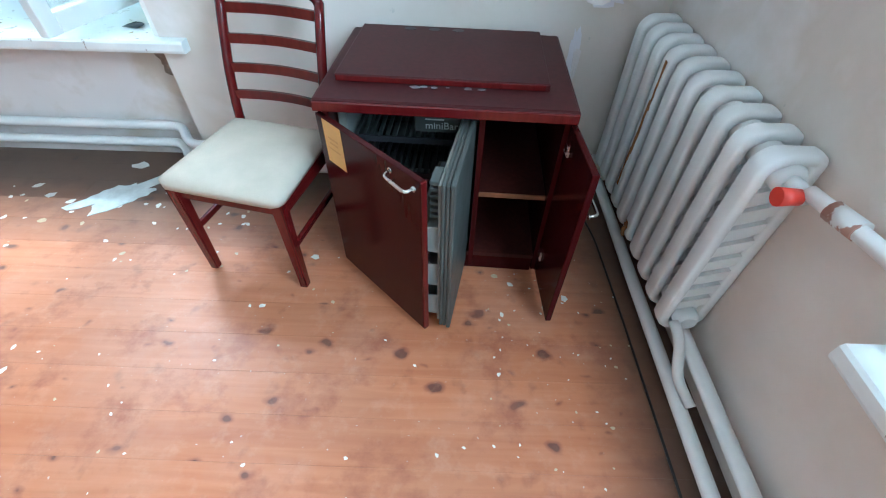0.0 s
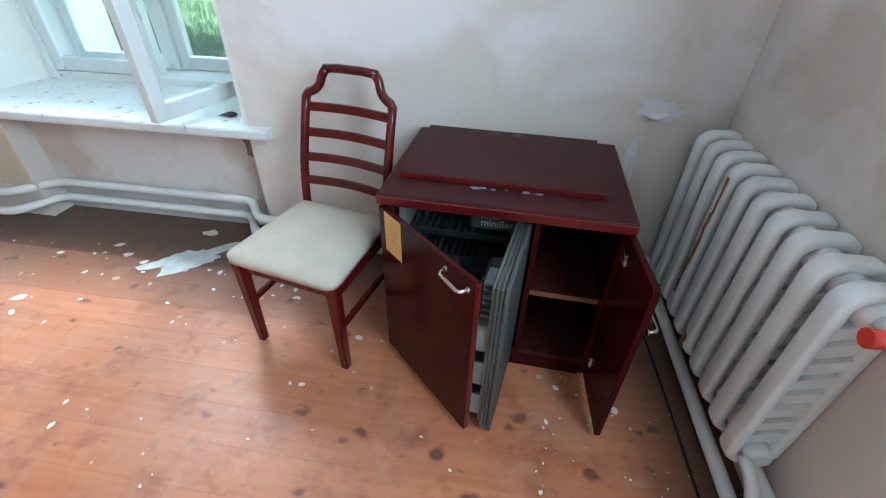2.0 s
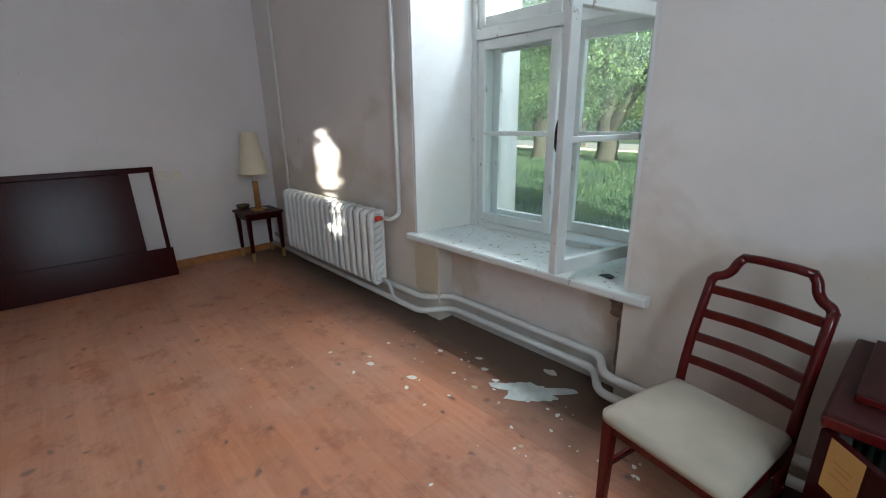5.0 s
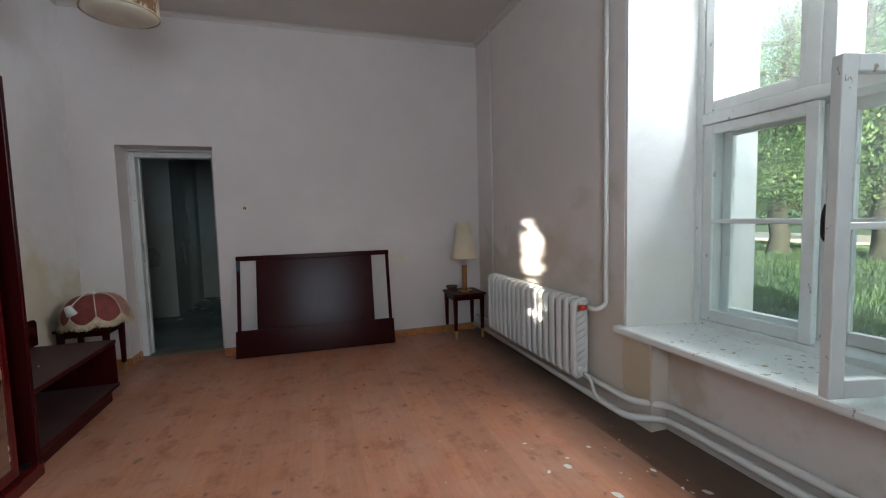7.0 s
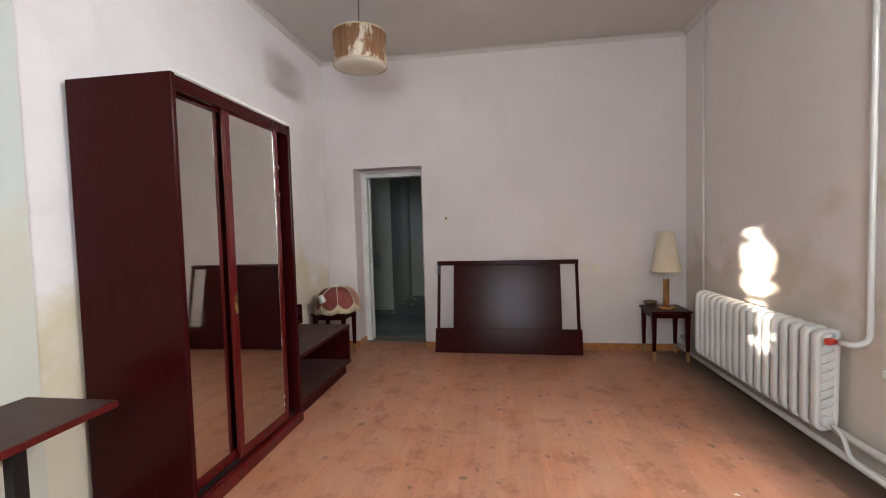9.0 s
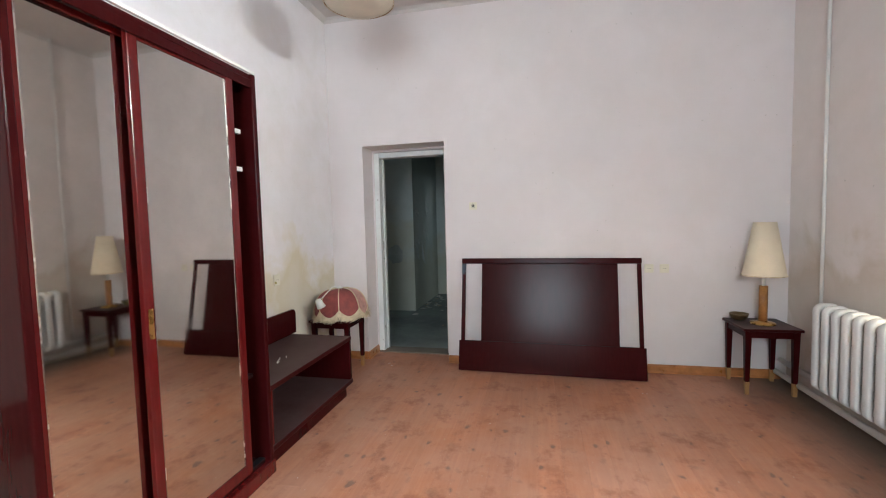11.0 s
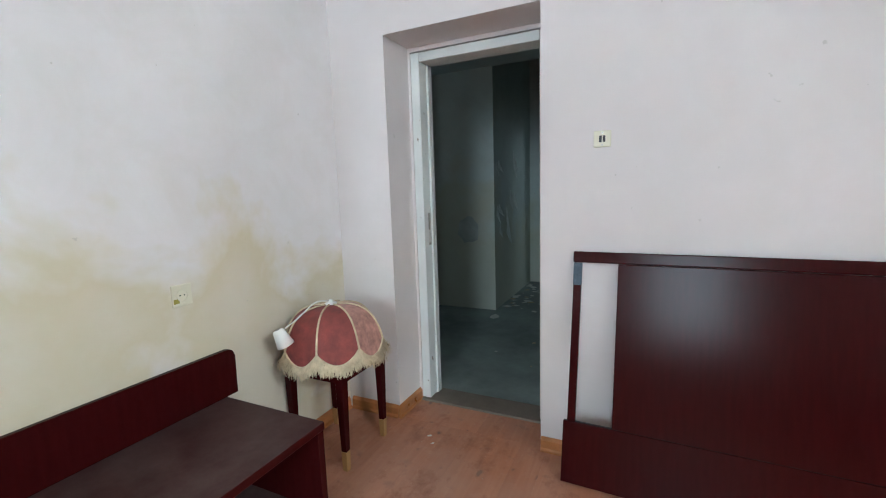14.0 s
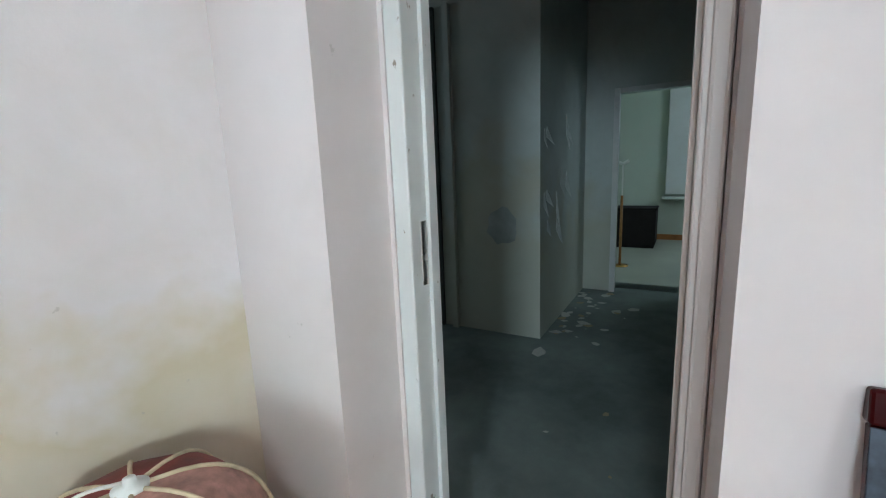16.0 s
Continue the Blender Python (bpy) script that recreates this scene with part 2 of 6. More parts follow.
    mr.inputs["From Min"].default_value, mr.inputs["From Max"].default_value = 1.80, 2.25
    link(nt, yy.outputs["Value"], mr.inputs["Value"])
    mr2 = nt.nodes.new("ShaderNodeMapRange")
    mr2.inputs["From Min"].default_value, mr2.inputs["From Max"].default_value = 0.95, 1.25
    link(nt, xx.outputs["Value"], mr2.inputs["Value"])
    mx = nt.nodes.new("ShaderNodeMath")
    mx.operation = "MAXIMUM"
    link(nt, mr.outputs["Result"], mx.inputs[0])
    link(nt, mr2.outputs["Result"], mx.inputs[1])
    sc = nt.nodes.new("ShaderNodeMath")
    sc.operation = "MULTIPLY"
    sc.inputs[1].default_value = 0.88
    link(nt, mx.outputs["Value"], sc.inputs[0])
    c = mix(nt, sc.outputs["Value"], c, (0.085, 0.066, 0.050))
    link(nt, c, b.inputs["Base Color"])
    rr = ramp(nt, big.outputs["Fac"], [(0.3, 0.38), (0.7, 0.56)])
    link(nt, rr.outputs["Color"], b.inputs["Roughness"])
    b.inputs["Specular IOR Level"].default_value = 0.38
    bump(nt, b, grain.outputs["Fac"], 0.03, 0.001)
    return m


def concrete(name, base=(0.085, 0.105, 0.10)):
    m, nt, b = tree_of(name)
    n = noise_node(nt, 1.6, 8, 0.65)
    f = noise_node(nt, 60, 4)
    c = mix(nt, ramp(nt, n.outputs["Fac"], [(0.35, 0.0), (0.7, 1.0)]).outputs["Color"], tuple(v * 0.7 for v in base), tuple(v * 1.35 for v in base))
    c = mix(nt, ramp(nt, f.outputs["Fac"], [(0.66, 0.0), (0.72, 0.35)]).outputs["Color"], c, (0.3, 0.3, 0.28))
    link(nt, c, b.inputs["Base Color"])
    b.inputs["Roughness"].default_value = 0.75
    bump(nt, b, f.outputs["Fac"], 0.3, 0.002)
    return m


def chipped_paint(name, base=(0.74, 0.76, 0.74), under=(0.22, 0.17, 0.12), amount=0.70, rough=0.42):
    m, nt, b = tree_of(name)
    ch = noise_node(nt, 22, 6, 0.6, stretch=(1, 1, 0.6))
    n = noise_node(nt, 4, 4)
    c = mix(nt, ramp(nt, n.outputs["Fac"], [(0.3, 0.0), (0.7, 1.0)]).outputs["Color"], tuple(v * 0.88 for v in base), base)
    f = ramp(nt, ch.outputs["Fac"], [(amount, 0.0), (amount + 0.03, 0.85)])
    c = mix(nt, f.outputs["Color"], c, under)
    link(nt, c, b.inputs["Base Color"])
    b.inputs["Roughness"].default_value = rough
    bump(nt, b, ch.outputs["Fac"], 0.25, 0.002)
    return m


def glass_pane(name):
    m, nt, b = tree_of(name)
    out = nt.nodes["Material Output"]
    tr = nt.nodes.new("ShaderNodeBsdfTransparent")
    tr.inputs["Color"].default_value = (0.96, 0.97, 0.965, 1)
    gl = nt.nodes.new("ShaderNodeBsdfGlossy")
    gl.inputs["Roughness"].default_value = 0.03
    mx = nt.nodes.new("ShaderNodeMixShader")
    mx.inputs["Fac"].default_value = 0.05
    link(nt, tr.outputs["BSDF"], mx.inputs[1])
    link(nt, gl.outputs["BSDF"], mx.inputs[2])
    # outdoor haze put into the panes as a faint, uneven translucent veil
    film = nt.nodes.new("ShaderNodeBsdfTranslucent")
    film.inputs["Color"].default_value = (0.90, 0.92, 0.90, 1)
    haze_mask = noise_node(nt, 6, 6, 0.7)
    md = nt.nodes.new("ShaderNodeMixShader")
    link(nt, ramp(nt, haze_mask.outputs["Fac"], [(0.3, 0.012), (0.75, 0.045)]).outputs["Color"], md.inputs["Fac"])
    link(nt, mx.outputs["Shader"], md.inputs[1])
    link(nt, film.outputs["BSDF"], md.inputs[2])
    link(nt, md.outputs["Shader"], out.inputs["Surface"])
    return m


def mirror_mat(name):
    m, nt, b = tree_of(name)
    n = noise_node(nt, 3, 6, 0.7)
    link(nt, ramp(nt, n.outputs["Fac"], [(0.35, (0.66, 0.64, 0.60)), (0.75, (0.56, 0.53, 0.49))]).outputs["Color"], b.inputs["Base Color"])
    b.inputs["Metallic"].default_value = 1.0
    link(nt, ramp(nt, n.outputs["Fac"], [(0.4, 0.02), (0.8, 0.07)]).outputs["Color"], b.inputs["Roughness"])
    return m


def leaf_mat(name, a, c2):
    m, nt, b = tree_of(name)
    geo = nt.nodes.new("ShaderNodeNewGeometry")
    r = ramp(nt, geo.outputs["Random Per Island"], [(0.0, a), (1.0, c2)])
    cl = noise_node(nt, 1.1, 3, 0.5)
    tone = mix(nt, 1.0, r.outputs["Color"], ramp(nt, cl.outputs["Fac"], [(0.38, (0.45, 0.55, 0.6)), (0.62, (1.25, 1.2, 1.0))]).outputs["Color"], "MULTIPLY")
    link(nt, tone, b.inputs["Base Color"])
    b.inputs["Roughness"].default_value = 0.6
    out = nt.nodes["Material Output"]
    tl = nt.nodes.new("ShaderNodeBsdfTranslucent")
    link(nt, tone, tl.inputs["Color"])
    mx = nt.nodes.new("ShaderNodeMixShader")
    mx.inputs["Fac"].default_value = 0.45
    link(nt, b.outputs["BSDF"], mx.inputs[1])
    link(nt, tl.outputs["BSDF"], mx.inputs[2])
    link(nt, mx.outputs["Shader"], out.inputs["Surface"])
    return m


M_WALL = plaster("plaster_wall", (0.76, 0.705, 0.70), patch=(0.66, 0.61, 0.58), stain_amount=0.12)
M_WALL_S = plaster("plaster_wall_stained", (0.82, 0.79, 0.80), stain=(0.61, 0.54, 0.36), stain_amount=0.85, stain_scale=1.5, low_stain=0.20)
M_WALL_N = plaster("plaster_wall_damp", (0.78, 0.72, 0.69), stain=(0.50, 0.41, 0.29), stain_amount=0.50, stain_scale=1.7, low_stain=0.16)
M_REVEAL = plaster("plaster_reveal", (0.80, 0.80, 0.80), stain=(0.66, 0.62, 0.47), stain_amount=0.35, stain_scale=1.0, relief=0.15)
M_MINT = plaster("plaster_pale_mint", (0.60, 0.64, 0.62), stain=(0.62, 0.55, 0.36), stain_amount=0.35)
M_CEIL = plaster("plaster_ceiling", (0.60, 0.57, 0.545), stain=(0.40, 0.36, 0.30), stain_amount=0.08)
M_HALL = plaster("plaster_hall", (0.60, 0.66, 0.63), stain=(0.50, 0.47, 0.31), stain_amount=0.5, patch=(0.40, 0.44, 0.42), low_stain=0.17)
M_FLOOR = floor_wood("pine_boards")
M_CONC = concrete("hall_concrete", (0.23, 0.265, 0.25))
M_MAHO = mahogany("mahogany_veneer")
M_MAHO_RED = mahogany("mahogany_polished_edge", (0.055, 0.0032, 0.0036), (0.105, 0.0075, 0.0075), rough=0.15)
M_MAHO_TOP = mahogany("mahogany_worn_top", (0.028, 0.0038, 0.0045), (0.055, 0.009, 0.010), rough=0.34, dust=0.04)
M_MAHO_DUST = mahogany("mahogany_dusty", dust=0.26, rough=0.34)
M_MAHO_IN = mahogany("mahogany_inside", (0.022, 0.006, 0.005), (0.055, 0.014, 0.010), rough=0.42)
# inside veneer darkened: the wardrobe's inner shade is put into this colour
M_WARD_SHADE = mahogany("wardrobe_inside_shaded", (0.010, 0.003, 0.0028), (0.018, 0.0055, 0.0048), rough=0.5)
M_BASE = plain("varnished_pine_trim", (0.42, 0.17, 0.055), 0.35, var=0.25, scale=12)
M_WINPAINT = chipped_paint("window_paint", amount=0.665)
M_SILL = chipped_paint("sill_paint", (0.76, 0.78, 0.76), (0.25, 0.20, 0.15), 0.63)
M_RAD = chipped_paint("radiator_paint", (0.80, 0.80, 0.78), (0.42, 0.28, 0.16), 0.80, 0.38)
M_PIPE = chipped_paint("pipe_paint", (0.76, 0.75, 0.72), (0.30, 0.22, 0.16), 0.77, 0.4)
M_JAMB = chipped_paint("jamb_paint", (0.66, 0.59, 0.55), (0.36, 0.28, 0.23), 0.90)
M_NICHE = plaster("plaster_niche", (0.68, 0.62, 0.59), stain=(0.40, 0.31, 0.19), stain_amount=0.55, stain_scale=2.4, low_stain=0.02, relief=0.4)
M_OCHRE = plaster("plaster_ochre", (0.62, 0.54, 0.41), stain=(0.48, 0.39, 0.24), stain_amount=0.5, stain_scale=2.0)
M_GRIME = plain("crumbled_grimy_plaster", (0.27, 0.21, 0.16), 0.95, var=0.4, scale=25, relief=0.9)
M_CURL = plain("peeling_hall_paint", (0.60, 0.64, 0.61), 0.8, var=0.15, scale=20)
M_GLASS = glass_pane("window_glass")
M_MIRROR = mirror_mat("mirror_silver")
M_BRASS = plain("brass", (0.55, 0.34, 0.11), 0.28, 1.0, var=0.2, scale=20, relief=0.05)
M_BRASS_DARK = plain("tarnished_brass", (0.22, 0.17, 0.09), 0.4, 1.0, var=0.3, scale=15)
M_STEEL = plain("nickel_steel", (0.60, 0.58, 0.54), 0.25, 1.0, var=0.15, relief=0.03)
M_BLACK = plain("black_metal", (0.015, 0.015, 0.016), 0.45, 0.3)
M_CREAM = plain("cream_velour", (0.47, 0.41, 0.325), 0.9, var=0.10, scale=7, relief=0.5, fine=260)
M_SHADE = plain("cream_lampshade", (0.72, 0.62, 0.46), 0.85, var=0.08, relief=0.2, fine=200)
M_VELVET = plain("red_velvet", (0.20, 0.042, 0.035), 0.75, var=0.35, scale=18, relief=0.5, fine=120)
M_VELVET_PALE = plain("faded_pink_satin", (0.42, 0.22, 0.18), 0.5, var=0.4, scale=30, relief=0.9, fine=45)
M_FRINGE = plain("cream_fringe", (0.58, 0.48, 0.32), 0.95, var=0.25, scale=25, relief=0.3)
M_WHITE_PL = plain("white_plastic", (0.78, 0.78, 0.74), 0.35, var=0.06)
M_CREAM_PL = plain("cream_plastic", (0.70, 0.66, 0.52), 0.4, var=0.06)
M_GREY_PL = plain("grey_plastic", (0.055, 0.060, 0.054), 0.5, var=0.15)
M_GREY_LT = plain("pale_grey_plastic", (0.26, 0.265, 0.24), 0.45, var=0.1)
M_DARK_PL = plain("dark_plastic", (0.02, 0.02, 0.022), 0.4, var=0.1)
M_STICKER = plain("yellow_sticker", (0.62, 0.36, 0.10), 0.6, var=0.1)
M_STICKER2 = plain("sticker_print", (0.50, 0.27, 0.07), 0.6, var=0.1)
M_RED = plain("red_plastic_valve", (0.62, 0.05, 0.03), 0.45, var=0.1)
M_FLAKE = plain("paint_flake", (0.66, 0.66, 0.62), 0.7, var=0.15, scale=40)
M_FLAKE_Y = plain("plaster_crumb", (0.46, 0.38, 0.25), 0.8, var=0.2, scale=40)
M_GRASS = leaf_mat("grass", (0.085, 0.16, 0.085), (0.17, 0.27, 0.14))
M_GROUND = plain("meadow_ground", (0.08, 0.15, 0.05), 0.95, var=0.5, scale=0.6, relief=0.5, fine=8)
M_LEAF = leaf_mat("leaves", (0.06, 0.13, 0.065), (0.18, 0.28, 0.11))
M_BARK = plain("bark", (0.030, 0.032, 0.022), 0.9, var=0.4, scale=5, relief=0.8, fine=20)
M_ROAD = plain("pale_gravel_road", (0.62, 0.58, 0.50), 0.9, var=0.1, scale=2)
M_FACADE = plain("facade_plaster", (0.55, 0.50, 0.40), 0.9, var=0.15, scale=1.0)
M_RUST = plain("rust", (0.30, 0.13, 0.04), 0.9, var=0.5, scale=60, relief=0.5)
M_PRINT = plain("grey_print", (0.55, 0.55, 0.52), 0.5, var=0.02, relief=0)
M_INK = plain("dark_print", (0.10, 0.09, 0.08), 0.6, var=0.05, relief=0)
M_OLIVE = plain("green_yellow_sticker", (0.30, 0.26, 0.04), 0.6, var=0.2)
M_AMBER = plain("amber_lamp_stem", (0.34, 0.15, 0.04), 0.35, var=0.35, scale=20)

# ---- mesh helpers ----


def bm_box(bm, x0, x1, y0, y1, z0, z1, bevel=0.0, m=None, seg=2):
    mat4 = Matrix.Translation(((x0 + x1) / 2, (y0 + y1) / 2, (z0 + z1) / 2)) @ Matrix.Diagonal((abs(x1 - x0), abs(y1 - y0), abs(z1 - z0), 1))
    made = bmesh.ops.create_cube(bm, size=1.0, matrix=mat4)["verts"]
    if bevel:
        edges = {e for v in made for e in v.link_edges}
        out = bmesh.ops.bevel(bm, geom=list(edges), offset=bevel, segments=seg, profile=0.5, affect="EDGES")
        made = out["verts"]
    if m is not None:
        bmesh.ops.transform(bm, matrix=m, verts=list(made))
    return made


def bm_ring_sweep(bm, pts, radii, n=10, cap=True):
    """A tube along pts."""
    pts = [Vector(p) for p in pts]
    if isinstance(radii, (int, float)):
        radii = [radii] * len(pts)
    rings, side = [], None
    for i, p in enumerate(pts):
        a = pts[max(i - 1, 0)]
        b = pts[min(i + 1, len(pts) - 1)]
        d = (b - a).normalized()
        if side is None:
            side = d.orthogonal().normalized()
        side = (side - d * side.dot(d)).normalized()
        up = d.cross(side)
        rings.append([bm.verts.new(p + radii[i] * (math.cos(k * math.tau / n) * side + math.sin(k * math.tau / n) * up)) for k in range(n)])
    for r0, r1 in zip(rings, rings[1:]):
        for k in range(n):
            bm.faces.new((r0[k], r0[(k + 1) % n], r1[(k + 1) % n], r1[k])).smooth = True
    if cap:
        bm.faces.new(rings[0][::-1])
        bm.faces.new(rings[-1])
    return rings


def bm_lathe(bm, profile, n=32, centre=(0, 0, 0), close=False):
    cx, cy, cz = centre
    rings = []
    for r, z in profile:
        rings.append([bm.verts.new((cx + r * math.cos(k * math.tau / n), cy + r * math.sin(k * math.tau / n), cz + z)) for k in range(n)])
    for r0, r1 in zip(rings, rings[1:]):
        for k in range(n):
            bm.faces.new((r0[k], r0[(k + 1) % n], r1[(k + 1) % n], r1[k])).smooth = True
    if close:
        bm.faces.new(rings[0][::-1])
        bm.faces.new(rings[-1])
    return rings


def bm_prism(bm, outline, axis, a, b):
    """Extrudes a closed outline (pairs in the plane across axis) from a to b."""
    def place(p, v):
        u, w = p
        return {"x": (v, u, w), "y": (u, v, w), "z": (u, w, v)}[axis]
    lo = [bm.verts.new(place(p, a)) for p in outline]
    hi = [bm.verts.new(place(p, b)) for p in outline]
    n = len(outline)
    for k in range(n):
        bm.faces.new((lo[k], lo[(k + 1) % n], hi[(k + 1) % n], hi[k]))
    bm.faces.new(lo[::-1])
    bm.faces.new(hi)
    return lo + hi


def curve_pts(pts, radius, steps=5):
    """Rounds the corners of a polyline."""
    pts = [Vector(p) for p in pts]
    out = [pts[0]]
    for a, b, c in zip(pts, pts[1:], pts[2:]):
        r = min(radius, (b - a).length * 0.45, (c - b).length * 0.45)
        p, q = b + (a - b).normalized() * r, b + (c - b).normalized() * r
        for k in range(steps + 1):
            t = k / steps
            out.append(p * (1 - t) ** 2 + b * 2 * t * (1 - t) + q * t * t)
    out.append(pts[-1])
    return out


def mesh_of(name, bm, material):
    bmesh.ops.recalc_face_normals(bm, faces=bm.faces[:])
    me = bpy.data.meshes.new(name)
    bm.to_mesh(me)
    bm.free()
    me.materials.append(material)
    return me


def part(name, bm, material, parent=None, label=""):
    ob = new(name, mesh_of(name, bm, material))
    if parent is not None:
        ob.parent = parent
    if label:
        ob["label"] = label
    return ob


def thing(name, m, label, category, group=""):
    ob = new(name)
    ob.matrix_basis = m
    ob.empty_display_size = 0.1
    return tagged(ob, label, category, group)


def struct(name, bm, material, label="", category=""):
    return tagged(part(name, bm, material), label, category, kind="structure")


def box_part(name, dims, material, parent, bevel=0.003, label="", m=None):
    bm = bmesh.new()
    bm_box(bm, *dims, bevel=bevel, m=m)
    return part(name, bm, material, parent, label)


# ---- the room: x from -4.87 to 1.20, y from -1.86 to 2.25 ----
XW, XE, YS, YN, ZC = -4.87, 1.20, -1.85, 2.25, 3.44


def wall_with_hole(bm, axis, a, b, lo, hi, z1, h0, h1, hz0, hz1):
    """A wall between a and b across axis, running lo..hi, with one opening."""
    def bx(u0, u1, w0, w1):
        if u1 - u0 > 1e-6 and w1 - w0 > 1e-6:
            if axis == "y":
                bm_box(bm, u0, u1, a, b, w0, w1)
            else:
                bm_box(bm, a, b, u0, u1, w0, w1)
    bx(lo, h0, 0, z1)
    bx(h1, hi, 0, z1)
    bx(h0, h1, hz1, z1)
    bx(h0, h1, 0, hz0)


# floor base under the boards
bm = bmesh.new()
bm_box(bm, XW - 0.02, XE + 0.02, YS - 0.02, YN + 0.14, -0.20, -0.024)
floor = struct("floor", bm, plain("subfloor", (0.06, 0.04, 0.03), 0.9), "worn varnished pine board floor with knots and paint flakes", "floor")

# west wall with the doorway
DY0, DY1, DZ = -1.49, -0.652, 2.163
bm = bmesh.new()
wall_with_hole(bm, "x", XW - 0.26, XW, YS - 0.3, YN + 0.75, ZC, DY0, DY1, -0.01, DZ)
wall_with_hole(bm, "x", XW - 0.43, XW - 0.26, YS - 0.3, YN + 0.75, ZC, -1.475, -0.66, -0.01, 2.14)
struct("wall_west", bm, M_WALL, "off-white plastered wall with a doorway", "wall")

# south wall
bm = bmesh.new()
bm_box(bm, XW, XE + 0.6, YS - 0.3, YS, 0, ZC)
struct("wall_south", bm, M_WALL_S, "pale plastered wall with yellow damp stains", "wall")
bm = bmesh.new()
bm_box(bm, -1.56, XE, YS, YS + 0.012, 0, ZC)
struct("wall_south_coat", bm, M_MINT, "smoother pale mint plaster coat on the wall", "wall")

# north wall with splayed window niche
NX0, NX1, NZ0, NZ1 = -2.33, -0.75, 0.575, 3.06
GX0, GX1, GY = -2.23, -0.87, 2.72
bm = bmesh.new()
bm_box(bm, XW, NX0, YN, 3.0, 0, ZC)
bm_box(bm, NX1, XE + 0.6, YN, 3.0, 0, ZC)
bm_box(bm, NX0, NX1, YN, 3.0, NZ1, ZC)
bm_box(bm, NX0, -2.08, YN, 3.0, 0, NZ0)
bm_box(bm, -2.08, NX1 - 0.01, YN + 0.13, 3.0, 0, NZ0)
bm_box(bm, NX1 - 0.01, NX1, YN, 3.0, 0, NZ0)
struct("wall_north", bm, M_WALL_N, "damp-stained off-white plastered wall with a deep window niche", "wall")
bm = bmesh.new()
bm_prism(bm, [(NX0 - 0.001, YN + 0.004), (NX0 + 0.02, YN + 0.004), (GX0, GY), (GX0, 2.99), (NX0 - 0.001, 2.99)], "z", 0.60, NZ1)
struct("window_reveal_1", bm, M_REVEAL, "white painted splayed window reveal with damp stains", "wall")
bm = bmesh.new()
bm_prism(bm, [(NX1 + 0.001, YN + 0.004), (NX1 - 0.02, YN + 0.004), (GX1, GY), (GX1, 2.99), (NX1 + 0.001, 2.99)], "z", 0.60, NZ1)
struct("window_reveal_2", bm, M_REVEAL, "white painted splayed window reveal", "wall")

bm = bmesh.new()
bm_box(bm, -2.076, NX1 - 0.014, YN + 0.124, YN + 0.1295, 0.0, NZ0 - 0.002)
struct("niche_coat", bm, M_NICHE, "damp pinkish plaster with brown tide marks below the window", "wall")


def ragged(name, material, label, centre, w, h, plane, depth, seed, n=26, jag=0.22, kind="wall", square=0.7):
    """A thin patch with a ragged outline on a wall; plane is 'y' at depth (facing -y) or 'x'."""
    r = random.Random(seed)
    out = []
    for k in range(n):
        a = k * math.tau / n
        q = 1 + r.uniform(-jag, jag)
        out.append((centre[0] + w / 2 * q * math.copysign(abs(math.cos(a)) ** square, math.cos(a)), centre[1] + h / 2 * q * math.copysign(abs(math.sin(a)) ** square, math.sin(a))))
    bm = bmesh.new()
    bm_prism(bm, out, plane, depth, depth + 0.0022)
    return struct(name, bm, material, label, kind)


ragged("ochre_patch", M_OCHRE, "bare ochre plaster patch below the window sill", (-2.215, 0.37), 0.25, 0.38, "y", YN - 0.003, 12, 44, 0.05, square=0.35)
ragged("grime_patch", M_GRIME, "dark crumbling plaster in the niche corner", (-0.83, 0.50), 0.10, 0.15, "y", YN + 0.119, 13, 30, 0.25)
ragged("grime_patch_low", M_GRIME, "dark crumbling plaster in the niche corner", (-0.80, 0.30), 0.05, 0.46, "y", YN + 0.1165, 14, 30, 0.22)
M_TORN = plain("bare_skim_coat", (0.74, 0.71, 0.74), 0.9, var=0.08, scale=9, relief=0.3)
ragged("torn_patch", M_TORN, "pale skim coat where wall paint tore off", (0.945, 0.815), 0.15, 0.07, "y", YN - 0.003, 15, 22, 0.3)
ragged("torn_patch_low", M_TORN, "pale skim coat where wall paint tore off", (0.885, 0.60), 0.045, 0.20, "y", YN - 0.003, 16, 22, 0.3)

bm = bmesh.new()
bm_box(bm, -2.6, GX0 + 0.03, 3.001, 3.26, 0.3, 3.2)
struct("outer_reveal_1", bm, M_REVEAL, "whitewashed outer window reveal", "wall")
bm = bmesh.new()
bm_box(bm, GX1 - 0.03, -0.5, 3.001, 3.26, 0.3, 3.2)
struct("outer_reveal_2", bm, M_REVEAL, "whitewashed outer window reveal", "wall")

# east wall with its own window niche
EY0, EY1 = -0.68, 0.87
bm = bmesh.new()
wall_with_hole(bm, "x", XE, 1.95, YS, YN, ZC, EY0, EY1, 0.575, 3.06)
struct("wall_east", bm, M_WALL_N, "off-white plastered wall with damp marks behind the radiator", "wall")

bm = bmesh.new()
bm_box(bm, XW - 0.43, 1.95, YS - 0.3, 3.0, ZC, ZC + 0.2)
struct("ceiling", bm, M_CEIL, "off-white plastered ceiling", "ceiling")
